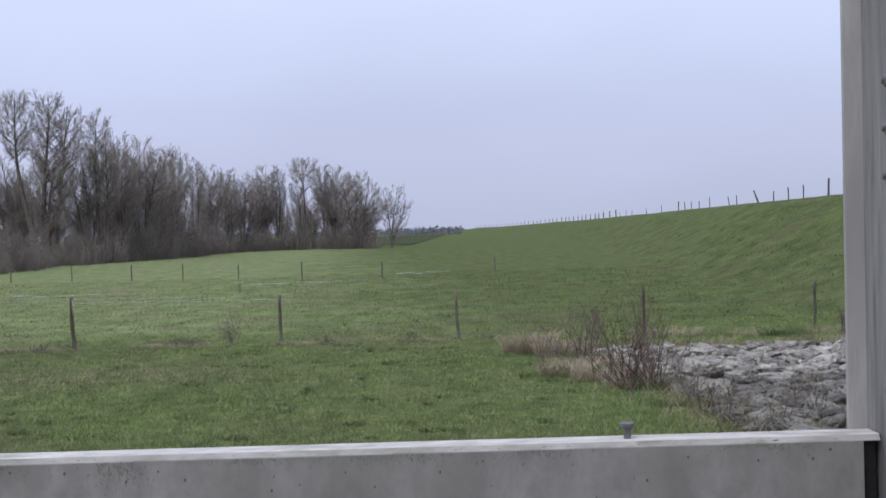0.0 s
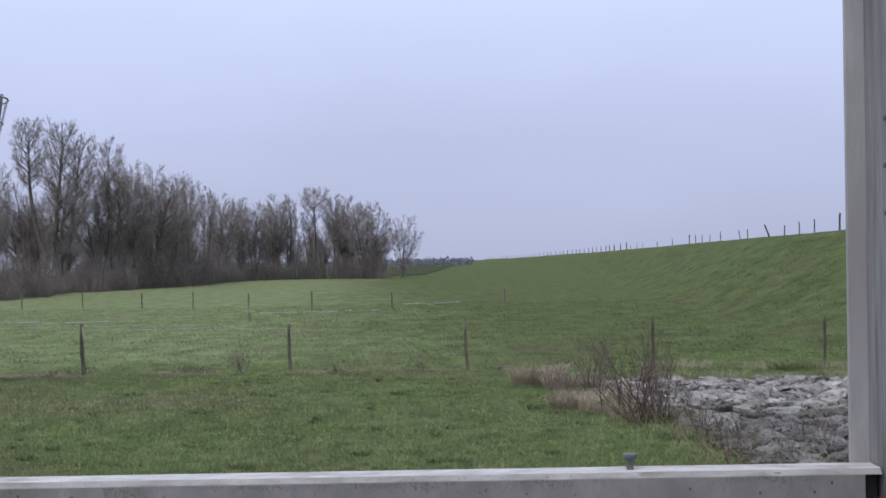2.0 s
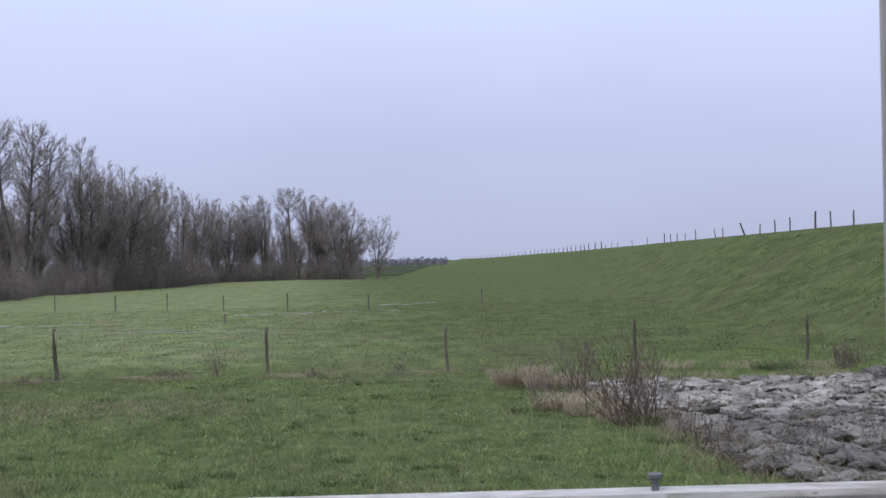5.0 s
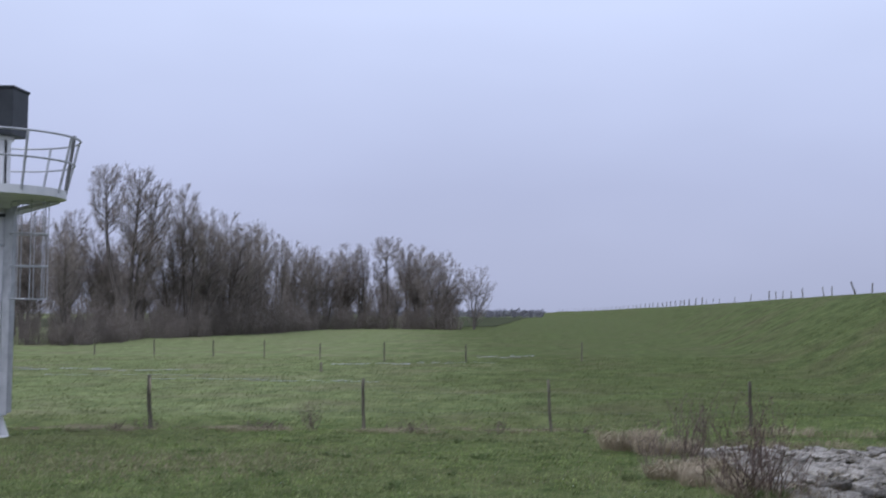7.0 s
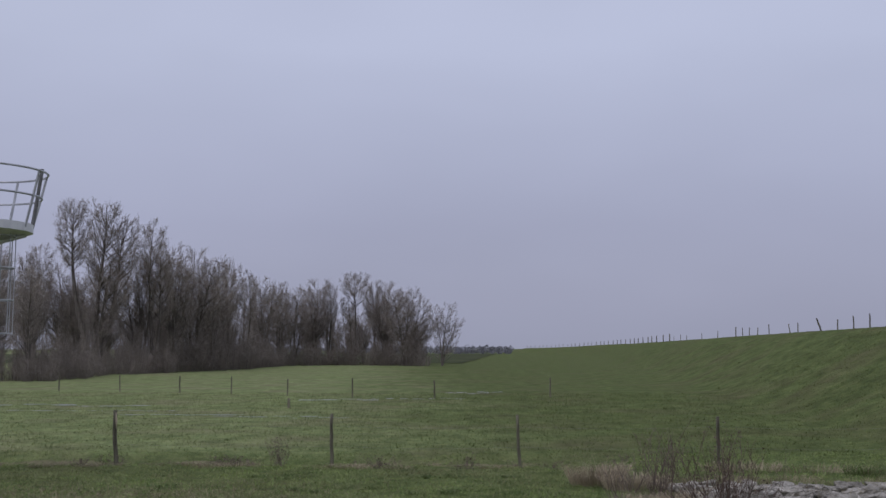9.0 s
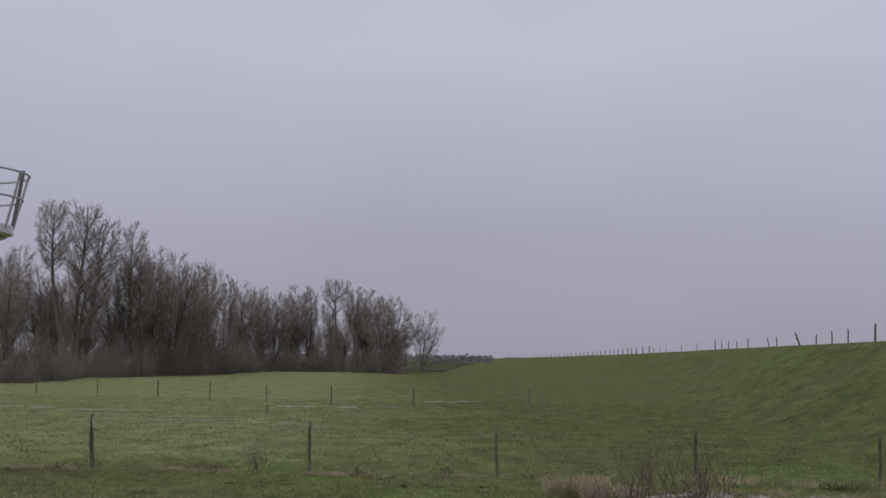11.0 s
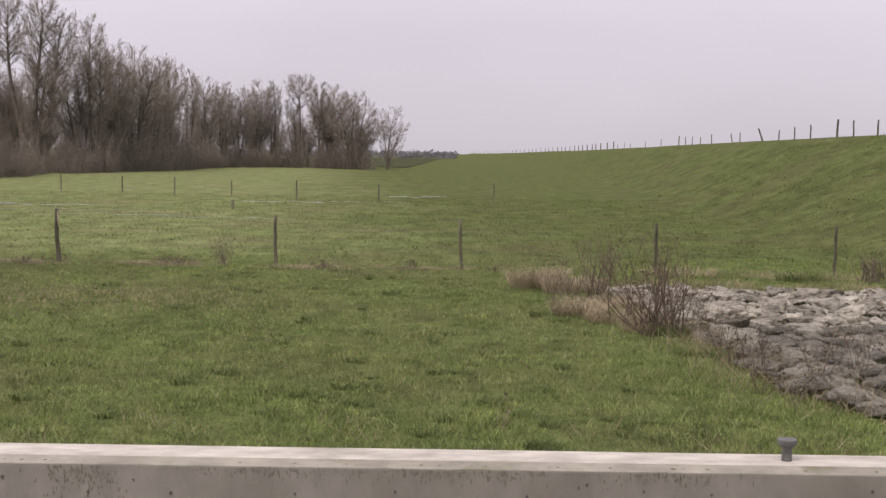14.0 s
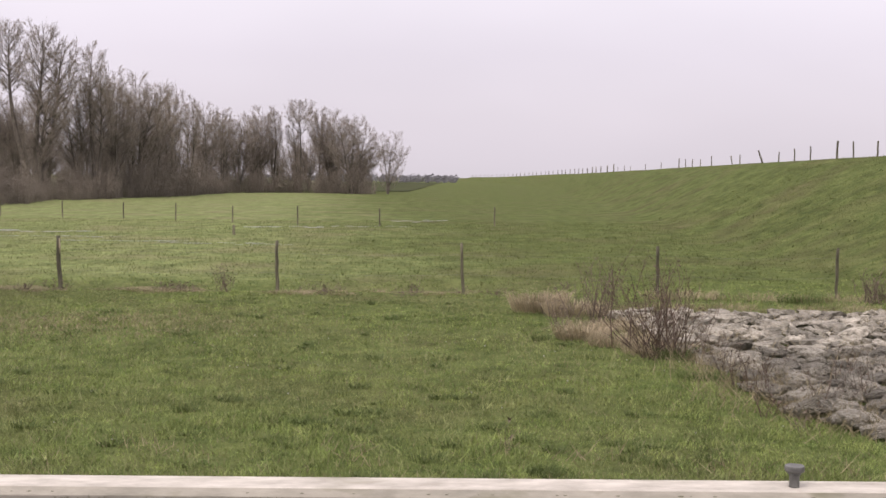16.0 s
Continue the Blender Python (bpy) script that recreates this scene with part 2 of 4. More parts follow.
# Distance haze is painted in: blue-grey instead of twig brown.
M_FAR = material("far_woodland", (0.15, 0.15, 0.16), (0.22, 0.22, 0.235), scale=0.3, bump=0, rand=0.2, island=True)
M_WHITE = material("white_mast_paint", (0.60, 0.60, 0.60), (0.74, 0.74, 0.73), scale=3, rough=0.45, bump=0.05, bump_scale=30, dist=0.003,
                   patch=(0.48, 0.48, 0.46), patch_scale=1.5, patch_at=(0.6, 0.75), stretch=(1, 1, 0.3))
M_GALV = material("galvanised_grey", (0.34, 0.345, 0.355), (0.50, 0.505, 0.515), scale=4, rough=0.5, metal=0.3, bump=0.05, bump_scale=30, dist=0.003)
M_BOX = material("dark_housing", (0.022, 0.026, 0.03), (0.04, 0.045, 0.05), scale=3, rough=0.5, bump=0.05, bump_scale=40, dist=0.002)
M_FARFIELD = material("dark_far_field", (0.05, 0.058, 0.034), (0.085, 0.092, 0.052), scale=0.08, bump=0.4, bump_scale=1.0, dist=0.2, spec=0.0, rough=1.0)
M_DECK = material("deck_concrete", (0.22, 0.215, 0.20), (0.36, 0.35, 0.33), scale=3, bump=0.4, bump_scale=40, dist=0.006)


# ---- builders ----
class Build:
    """Collects vertices and faces, and turns them into one mesh."""

    def __init__(self):
        self.v, self.f = [], []

    def tube(self, pts, radii, sides=6, cap=True):
        n0 = len(self.v)
        pts = [Vector(p) for p in pts]
        for i, p in enumerate(pts):
            d = (pts[min(i + 1, len(pts) - 1)] - pts[max(i - 1, 0)]).normalized()
            a = d.cross(Vector((0, 0, 1)) if abs(d.z) < 0.9 else Vector((1, 0, 0))).normalized()
            b = d.cross(a)
            for k in range(sides):
                w = 2 * math.pi * k / sides
                self.v.append(p + radii[i] * (math.cos(w) * a + math.sin(w) * b))
        for i in range(len(pts) - 1):
            for k in range(sides):
                q = n0 + i * sides
                self.f.append((q + k, q + (k + 1) % sides, q + sides + (k + 1) % sides, q + sides + k))
        if cap:
            self.f.append(tuple(n0 + k for k in range(sides))[::-1])
            self.f.append(tuple(n0 + (len(pts) - 1) * sides + k for k in range(sides)))
        return self

    def ring(self, r, z, thick, sides=40, start=0.0, stop=1.0):
        n = int(sides * (stop - start))
        pts = [(r * math.cos(2 * math.pi * (start + (stop - start) * i / n)), r * math.sin(2 * math.pi * (start + (stop - start) * i / n)), z)
               for i in range(n + 1)]
        return self.tube(pts, [thick] * len(pts), 6)

    def lathe(self, profile, sides=20, at=(0, 0)):
        n0 = len(self.v)
        for r, z in profile:
            for k in range(sides):
                w = 2 * math.pi * k / sides
                self.v.append(Vector((at[0] + r * math.cos(w), at[1] + r * math.sin(w), z)))
        for i in range(len(profile) - 1):
            for k in range(sides):
                q = n0 + i * sides
                self.f.append((q + k, q + (k + 1) % sides, q + sides + (k + 1) % sides, q + sides + k))
        self.f.append(tuple(n0 + k for k in range(sides))[::-1])
        self.f.append(tuple(n0 + (len(profile) - 1) * sides + k for k in range(sides)))
        return self

    def blade(self, base, tip, width, rng):
        """A thin leaf or twig: one narrow triangle."""
        d = tip - base
        side = d.cross(Vector((rng.uniform(-1, 1), rng.uniform(-1, 1), rng.uniform(-1, 1)))).normalized() * (width / 2)
        n0 = len(self.v)
        self.v += [base - side, base + side, tip]
        self.f.append((n0, n0 + 1, n0 + 2))

    def mesh(self, name, smooth=False):
        me = bpy.data.meshes.new(name)
        me.from_pydata([tuple(p) for p in self.v], [], self.f)
        if smooth:
            me.polygons.foreach_set("use_smooth", [True] * len(me.polygons))
        me.update()
        return me


def boxed(x0, x1, y0, y1, z0, z1, bevel=0.01, name="box", cuts=1):
    bm = bmesh.new()
    bmesh.ops.create_cube(bm, size=1, matrix=Matrix.Translation(((x0 + x1) / 2, (y0 + y1) / 2, (z0 + z1) / 2)) @ Matrix.Diagonal((x1 - x0, y1 - y0, z1 - z0, 1)))
    if bevel:
        bmesh.ops.bevel(bm, geom=bm.edges[:], offset=bevel, segments=cuts + 1, affect="EDGES", profile=0.5)
    me = bpy.data.meshes.new(name)
    bm.to_mesh(me)
    bm.free()
    return me


def part(name, me, mat, parent=None, label=""):
    ob = new(name, me)
    if mat and not me.materials:
        me.materials.append(mat)
    if parent:
        ob.parent = parent
    return tagged(ob, label)


# ---- the ground: polder pasture, ditch edge and river dike, out to the horizon ----
def smooth(a, b, x):
    t = min(1.0, max(0.0, (x - a) / (b - a)))
    return t * t * (3 - 2 * t)


def dike_x(y):
    return 19.1 + 0.0567 * y - (max(0.0, y - 300) ** 2) / 5000


def height(x, y):
    xc = dike_x(y)
    up = (x - (xc - 10.5)) / 10.0
    z = 4.15 * (smooth(-0.18, 1.0, up) * 0.55 + 0.45 * min(1, max(0, up))) if up < 1 else 4.15
    if x > xc + 4:
        z = 4.15 * (1 - smooth(xc + 4, xc + 18, x))
    if y > 420:
        # the crest dips slightly towards the bend
        z *= 1 - 0.30 * smooth(420, 770, y)
    if y > 770:
        z *= 1 - smooth(770, 840, y)
    lump = noise.noise(Vector((x * 0.35, y * 0.35, 3.0)))
    fine = noise.noise(Vector((x * 1.3, y * 1.3, 9.0)))
    near = smooth(140, 40, y) if y > 40 else 1.0
    z += (smooth(75, 42, y) if y > 42 else 1.0) * 0.05 * lump + (smooth(46, 34, y) if y > 34 else 1.0) * 0.035 * fine + 0.05 * noise.noise(Vector((x * 0.05, y * 0.04, 1.0)))
    if 0.08 < up < 1:
        z += near * 0.07 * noise.noise(Vector((x * 0.55, y * 0.45, 5.0)))
        # slumped turf and cattle tracks along the slope
        z += near * smooth(0.08, 0.3, up) * smooth(1.0, 0.85, up) * 0.17 * noise.noise(Vector(((x - 0.06 * y) * 1.5, y * 0.22, 12.0)))
    if x < 9:
        # the low strip behind the near fence, and the slight edge before it
        z -= 0.22 * math.exp(-((y - 34.0) / 1.4) ** 2) * smooth(4, -2, x)
    return z


def span(a, b, step):
    return [a + step * i for i in range(int(round((b - a) / step)))]


gx = [-3000, -1800, -1000, -600, -350, -220, -150, -110, -85] + span(-68, -14, 1.8) + span(-14, 12, 0.22) + span(12, 34, 0.4) + span(34, 62, 1.4) + [62, 66, 72, 82, 96, 110, 200, 400, 900, 1800, 3000]
gy = [-400, -150, -60, -25, -10, -4, 2, 6.4, 9] + span(11, 36, 0.2) + span(36, 60, 0.5) + span(60, 110, 0.9) + span(110, 140, 2.0) + span(140, 320, 6) + span(320, 1000, 25) + [1000, 1100, 1250, 1500, 1900, 2500, 3300, 4200]
ground_me = bpy.data.meshes.new("ground")
ground_me.from_pydata([(x, y, height(x, y) if y > 2 else 0.0) for y in gy for x in gx], [],
                      [(j * len(gx) + i, j * len(gx) + i + 1, (j + 1) * len(gx) + i + 1, (j + 1) * len(gx) + i)
                       for j in range(len(gy) - 1) for i in range(len(gx) - 1)])
ground_me.polygons.foreach_set("use_smooth", [True] * len(ground_me.polygons))
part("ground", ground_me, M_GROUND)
tagged(bpy.data.objects["ground"], "green winter pasture rising into a grassed river dike", "ground", kind="structure")


# ---- flood wall, deck and steel post ----
WALL_X0, WEB_X, WALL_Z, WALL_F, WALL_B = -9.0, 1.045, 1.92, 5.968, 6.135


def profile_bar(points, x0, x1, name):
    """A bar along x with the given (y, z) section."""
    g = Build()
    n = len(points)
    g.v = [Vector((x0, y, z)) for y, z in points] + [Vector((x1, y, z)) for y, z in points]
    g.f = [tuple(range(n)), tuple(range(n, 2 * n))[::-1]] + [(k, n + k, n + (k + 1) % n, (k + 1) % n) for k in range(n)]
    return g.mesh(name)


wall = tagged(new("wall_flood"), "grey stained concrete flood wall with a pale chamfered top", "wall", kind="structure")
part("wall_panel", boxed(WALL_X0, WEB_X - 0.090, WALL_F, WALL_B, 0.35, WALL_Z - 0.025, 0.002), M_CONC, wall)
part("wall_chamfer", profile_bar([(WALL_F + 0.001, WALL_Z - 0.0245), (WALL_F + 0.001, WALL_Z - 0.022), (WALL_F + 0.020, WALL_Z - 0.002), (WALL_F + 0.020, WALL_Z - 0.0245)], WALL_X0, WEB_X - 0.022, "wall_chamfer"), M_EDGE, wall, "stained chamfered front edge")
part("wall_cap", profile_bar([(WALL_F + 0.0203, WALL_Z - 0.0245), (WALL_F + 0.0203, WALL_Z - 0.002), (WALL_F + 0.024, WALL_Z), (WALL_B - 0.02, WALL_Z), (WALL_B, WALL_Z - 0.012), (WALL_B, WALL_Z - 0.0245)], WALL_X0, WEB_X - 0.022, "wall_cap"), M_CAP, wall, "pale top with worn grain")
# Black strip fills the gap between the panel's end and the web.
part("seal", boxed(WEB_X - 0.089, WEB_X - 0.030, WALL_F + 0.03, WALL_B - 0.03, 0.35, WALL_Z - 0.028, 0.006), M_BLACK, wall, "black strip in the gap at the wall end")
rng = random.Random(5)
for i in range(46):
    x = rng.uniform(-4.2, 0.92)
    r = rng.uniform(0.002, 0.0055)
    z = WALL_Z - 0.045 - abs(rng.gauss(0, 0.16))
    b = Build()
    k = rng.randint(6, 9)
    pts = [(r * rng.uniform(0.6, 1.2) * math.cos(2 * math.pi * j / k), 0, 1.5 * r * rng.uniform(0.6, 1.2) * math.sin(2 * math.pi * j / k)) for j in range(k)]
    b.v = [Vector(p) for p in pts] + [Vector((0.8 * p[0], 0.006, 0.8 * p[2])) for p in pts]
    b.f = [tuple(range(k))] + [(j, (j + 1) % k, k + (j + 1) % k, k + j) for j in range(k)]
    pit = part("pit", b.mesh("pit"), M_PIT, wall)
    pit.location = (x, WALL_F - 0.0022, z)
# moss and dirt that runs down from the joint below the chamfer, in many small flakes
M_STAIN = material("dirt_stain", (0.12, 0.117, 0.082), (0.18, 0.172, 0.13), scale=30, bump=0)
rng = random.Random(8)
for x0, wide, deep, n in ((-2.03, 0.06, 0.05, 170), (-0.95, 0.16, 0.02, 160), (-0.35, 0.10, 0.016, 110), (-2.6, 0.12, 0.03, 160), (-1.5, 0.10, 0.014, 90), (0.55, 0.12, 0.018, 110), (-3.3, 0.1, 0.03, 120)):
    g = Build()
    for _ in range(n):
        x, z = rng.gauss(0, wide), -0.027 - abs(rng.gauss(0, deep))
        w, h = rng.uniform(0.0008, 0.0028), rng.uniform(0.002, 0.010)
        k = len(g.v)
        g.v += [Vector((x - w, 0, z)), Vector((x + 0.3 * w, 0, z - h)), Vector((x + w, 0, z - 0.2 * h)), Vector((x, -0.0004, z + h))]
        g.f.append((k, k + 1, k + 2, k + 3))
    stain = tagged(part("moss_stain", g.mesh("moss_stain"), M_STAIN, wall, "brown-green run of moss and dirt"), kind="stuff")
    stain.location = (x0, WALL_F - 0.0008, WALL_Z)
rng = random.Random(6)
for i in range(38):
    k = rng.randint(6, 9)
    r = 0.0022 + 0.006 * rng.random() ** 3
    g = Build()
    g.v = [Vector((2.2 * r * rng.uniform(0.5, 1.2) * math.cos(2 * math.pi * j / k), 0, 0.5 * r * rng.uniform(0.5, 1.2) * math.sin(2 * math.pi * j / k))) for j in range(k)] + [Vector((0, -0.0015, 0))]
    g.f = [(j, (j + 1) % k, k) for j in range(k)]
    moss = part("moss_spot", g.mesh("moss_spot"), M_MOSS, wall)
    moss.matrix_local = pose(rng.uniform(-4, 0.9), WALL_F + 0.0085, WALL_Z - 0.0130, -44, 0, 0)
deck = part("deck", boxed(-12, 9, -9, 5.966, 0.7, 1.2, 0.01), M_DECK)
tagged(deck, "plain grey concrete deck behind the flood wall", "deck", kind="structure")
back = part("wall_rear", boxed(-12, 9, -9.3, -9.0, 0.0, 3.6, 0.01), M_DECK)
tagged(back, "plain concrete wall closing the deck", "wall", kind="structure")

post = tagged(new("steel_post"), "weathered grey steel H-section post with bolts", "steel post")
post.location = (WEB_X - 0.030, WALL_B + 0.028, 0)
post.rotation_euler = (0, 0.008, 0)
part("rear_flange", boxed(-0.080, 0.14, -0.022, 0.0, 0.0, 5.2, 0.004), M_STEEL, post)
part("web", boxed(0.0, 0.018, -0.62, -0.0225, 1.2, 5.2, 0.002), M_WEB, post, "streaked steel web with its shade in the colour")
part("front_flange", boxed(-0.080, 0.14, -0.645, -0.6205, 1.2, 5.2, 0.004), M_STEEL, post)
bolt_b = Build().lathe([(0.027, 0), (0.029, 0.003), (0.029, 0.007), (0.026, 0.009)], 18)
bolt_b.lathe([(0.018, 0.009), (0.020, 0.012), (0.020, 0.026), (0.017, 0.030)], 6)
bolt_b.lathe([(0.011, 0.030), (0.011, 0.040), (0.009, 0.043)], 12)
bolt_me = bolt_b.mesh("bolt")
for z in (1.74, 1.93, 2.115, 2.95, 3.135, 3.32, 4.2, 4.4):
    bolt = part("bolt", bolt_me, M_BOLT, post, "galvanised hexagon bolt with washer")
    bolt.matrix_local = pose(-0.0005, -0.34, z, 0, -90, 0) @ Matrix.Diagonal((1.3, 1.3, 0.85, 1))

knob = Build()
knob.lathe([(0.0155, 0.0), (0.0145, 0.004), (0.0150, 0.034), (0.020, 0.042)], 20)
knob_ob = tagged(new("lifting_stud"), "grey galvanised steel stud with a flared head on the wall", "steel stud")
knob_ob.location = (0.02, 6.045, WALL_Z)
part("shaft", knob.mesh("shaft", True), M_STUD, knob_ob)
part("head", Build().lathe([(0.020, 0.042), (0.026, 0.046), (0.0285, 0.050), (0.0290, 0.061), (0.0275, 0.064)], 24).mesh("head"), M_STUD, knob_ob)


# ---- pasture fences ----
def wooden_post(tall, r, seed, lean=(0, 0), pale=False):
    rng = random.Random(seed)
    b = Build()
    pts, rad = [], []
    for i in range(7):
        f = i / 6
        pts.append((lean[0] * f * tall + rng.uniform(-0.012, 0.012), lean[1] * f * tall + rng.uniform(-0.01, 0.01), -0.25 + f * (tall + 0.25)))
        rad.append(0.88 * r * (1.08 - 0.12 * f) * rng.uniform(0.93, 1.07))
    b.tube(pts, rad, 9)
    top = Vector(pts[-1])
    b.lathe([(rad[-1] * 0.98, top.z - 0.002), (rad[-1] * 0.6, top.z + 0.018)], 9, at=(top.x, top.y))
    ob = tagged(new("fence_post"), group="pasture fence posts", category="fence post")
    part("post_body", b.mesh("post_body", True), M_WOOD, ob)
    if pale:
        s = Build().tube([(r * 0.62 + lean[0] * tall * 0.62, -r * 0.55, tall * 0.66), (r * 0.70 + lean[0] * tall * 0.8, -r * 0.58, tall * 0.8), (r * 0.55 + lean[0] * tall * 0.95, -r * 0.5, tall * 0.97)], [0.008, 0.026, 0.016], 6)
        part("split_face", s.mesh("split_face", True), M_WOOD_PALE, ob, "pale split wood")
    return ob


near_posts = ((-10.33, 32.2, 1.29, 0.056, -0.035, True), (-5.1, 32.8, 1.25, 0.049, -0.02, False), (-0.47, 31.95, 1.20, 0.042, -0.06, False),
              (4.25, 32.0, 1.20, 0.046, -0.01, False), (8.4, 31.4, 1.20, 0.042, 0.01, False))
for i, (x, y, tall, r, lean, pale) in enumerate(near_posts):
    ob = wooden_post(tall, r, 20 + i, (lean, 0), pale)
    ob.location = (x, y, height(x, y) + (0.05 if x < 3 else 0))
    tagged(ob, "weathered grey-brown round fence post " + ("with a split pale top" if pale else "in rough pasture grass"))
for i in range(len(near_posts) - 1):
    (xa, ya, ta, *_), (xb, yb, tb, *_) = near_posts[i], near_posts[i + 1]
    strand = tagged(new("fence_wire"), "thin rusted wire strung between fence posts", "fence wire", "pasture fence wires")
    for f in (0.42, 0.82):
        za, zb = height(xa, ya) + ta * f, height(xb, yb) + tb * f
        pts = [(xa + (xb - xa) * k / 8, ya - 0.06 + (yb - ya) * k / 8, za + (zb - za) * k / 8 - 0.05 * (1 - (k / 4 - 1) ** 2)) for k in range(9)]
        part("strand", Build().tube(pts, [0.0016] * 9, 3).mesh("strand"), M_WIRE, strand)

far_posts = ((-30.0, 82.5), (-25.45, 81.0), (-21.2, 79.8), (-17.5, 78.0), (-13.5, 75.2), (-9.25, 72.2), (-4.5, 71.2), (2.05, 72.7))
for i, (x, y) in enumerate(far_posts):
    ob = wooden_post(1.05 + 0.08 * math.sin(3 * i), 0.05, 40 + i, (0.02 * math.sin(5 * i), 0))
    ob.location = (x, y, height(x, y))
    tagged(ob, "slim grey fence post standing in the wet pasture")
stub = wooden_post(0.44, 0.075, 60)
stub.location = (-10.9, 60.4, height(-10.9, 60.4))
tagged(stub, "short thick dark post stub in the pasture")

crest_y = (70.0, 74.7, 78.5, 85.1, 89.7, 95.0, 100.4, 110.5, 114.1, 125.7, 133.0, 139.1, 144.0, 149.7, 167.4, 186.1, 209.5, 220.8, 233.5, 278.7)
for i, y in enumerate(crest_y):
    ob = wooden_post(1.15 if i in (2, 13) else 0.9 + 0.12 * math.sin(2.3 * i), 0.075 if i in (2, 6, 13) else 0.052, 80 + i, (-0.42, 0) if i == 6 else (-0.2, 0) if i == 8 else (0.06 * math.sin(4.1 * i), 0))
    ob.location = (dike_x(y), y, height(dike_x(y), y) - 0.02)
    tagged(ob, "dark fence post on the dike crest" + (", leaning over" if i in (6, 8) else ""), group="dike fence posts")
crest_first = wooden_post(1.5, 0.12, 130)
crest_first.location = (dike_x(243), 243.0, 4.1)
tagged(crest_first, "dark fence post on the dike crest", group="dike fence posts")
y = 243.0
k = 0
while y < 765:
    y += 16 + 2.5 * math.sin(1.7 * k)
    k += 1
    ob = copy_thing(crest_first, pose(dike_x(y), y, height(dike_x(y), y) - 0.05, 0, 3 * math.sin(2.9 * k), 40 * k))


# ---- brown ditch edge behind the near fence ----
dv, df = [], []
for i in range(90):
    x = -17 + 17.5 * i / 89
    wob = 0.5 * noise.noise(Vector((x * 0.8, 3.3, 0)))
    wide = max(0.06, 0.55 + 0.7 * noise.noise(Vector((x * 0.5, 8.1, 0)))) * smooth(0.6, -2.5, x)
    for k in range(4):
        y = 34.0 + wob + wide * (k / 1.5 - 1)
        dv.append((x, y, height(x, y) + (0.012 if 0 < k < 3 else -0.01)))
    if i:
        df += [(4 * i - 4 + k, 4 * i + k, 4 * i + k + 1, 4 * i - 3 + k) for k in range(3)]
ditch_me = bpy.data.meshes.new("ditch_edge")
ditch_me.from_pydata(dv, [], df)
tagged(part("ground_ditch_edge", ditch_me, M_DITCH), "brown wet edge of a shallow pasture ditch", "ditch", kind="structure")


# ---- puddles on the wet pasture ----
def puddle(x, y, length, width, seed):
    rng = random.Random(seed)
    b = Build()
    n = 40
    z = max(height(x + length / 2 * math.cos(w), y + width / 2 * math.sin(w)) for w in (0, 1.6, 3.1, 4.7)) + 0.012
    for k in range(n):
        w = 2 * math.pi * k / n
        s = 0.75 + 0.35 * noise.noise(Vector((2 * math.cos(w), 2 * math.sin(w), seed)))
        b.v.append(Vector((length / 2 * s * math.cos(w), width / 2 * s * math.sin(w), 0)))
    b.f = [tuple(range(n))]
    ob = part("puddle", b.mesh("puddle"), M_WATER)
    ob.location = (x, y, z)
    tagged(ob, "shallow rain puddle lying in the pasture grass", "puddle", "puddles in the pasture", kind="structure")


for args in ((-9.6, 69.8, 3.6, 1.3, 1), (-6.6, 70.2, 2.6, 1.0, 9), (-4.3, 70.6, 2.6, 0.7, 8), (-25, 62.8, 5.0, 1.2, 2), (-20.5, 62.2, 4.0, 1.0, 12), (-14.6, 54.4, 4.4, 0.6, 3), (-10.6, 53.3, 4.0, 0.5, 10),
             (-8.3, 52.2, 2.2, 0.4, 4), (-2.9, 79.5, 2.2, 1.3, 5), (-1.4, 81.2, 1.4, 1.3, 6), (-21, 57.4, 4.0, 0.6, 7), (-17, 57.6, 2.6, 0.5, 11)):
    x, y, length, width, seed = args
    rng = random.Random(seed)
    for k in range(4):
        puddle(x + length * ((k + 0.5) / 4 - 0.5) * 1.2, y + rng.uniform(-0.8, 0.8) * width, length * rng.uniform(0.25, 0.5), width * rng.uniform(0.4, 0.85), seed * 7 + k)


# ---- navigation mast with platform ----
mast = tagged(new("navigation_mast"), "white steel mast with railed round platform and dark housing on top", "mast")
mast.location = (-13.25, 29.65, height(-13.25, 29.65))
mast.rotation_euler = (-0.006, 0.013, 0)
col = Build()
col.lathe([(0.24, 0.0), (0.24, 0.6), (0.235, 2.0), (0.225, 5.3)], 20, at=(-0.04, 0))
part("column", col.mesh("column", True), M_WHITE, mast)
part("base_plate", Build().lathe([(0.42, 0.0), (0.42, 0.03), (0.40, 0.035)], 24).mesh("base_plate"), M_WHITE, mast)
for k in range(6):
    g = Build()
    g.v = [Vector(p) for p in ((0.22, -0.012, 0.03), (0.40, -0.012, 0.03), (0.40, -0.012, 0.07), (0.22, -0.012, 0.62), (0.22, 0.012, 0.03), (0.40, 0.012, 0.03), (0.40, 0.012, 0.07), (0.22, 0.012, 0.62))]
    g.f = [(0, 1, 2, 3), (7, 6, 5, 4), (0, 4, 5, 1), (1, 5, 6, 2), (2, 6, 7, 3), (3, 7, 4, 0)]
    part("gusset", g.mesh("gusset"), M_WHITE, mast).rotation_euler = (0, 0, k * math.pi / 3 + 0.2)
for z, h, m in ((4.35, 0.05, M_GALV), (1.60, 0.05, M_GALV), (1.30, 0.05, M_WHITE), (5.02, 0.07, M_BOX)):
    part("band", Build().lathe([(0.242, z), (0.256, z + 0.005), (0.256, z + h), (0.242, z + h + 0.005)], 20, at=(-0.04, 0)).mesh("band"), m, mast)
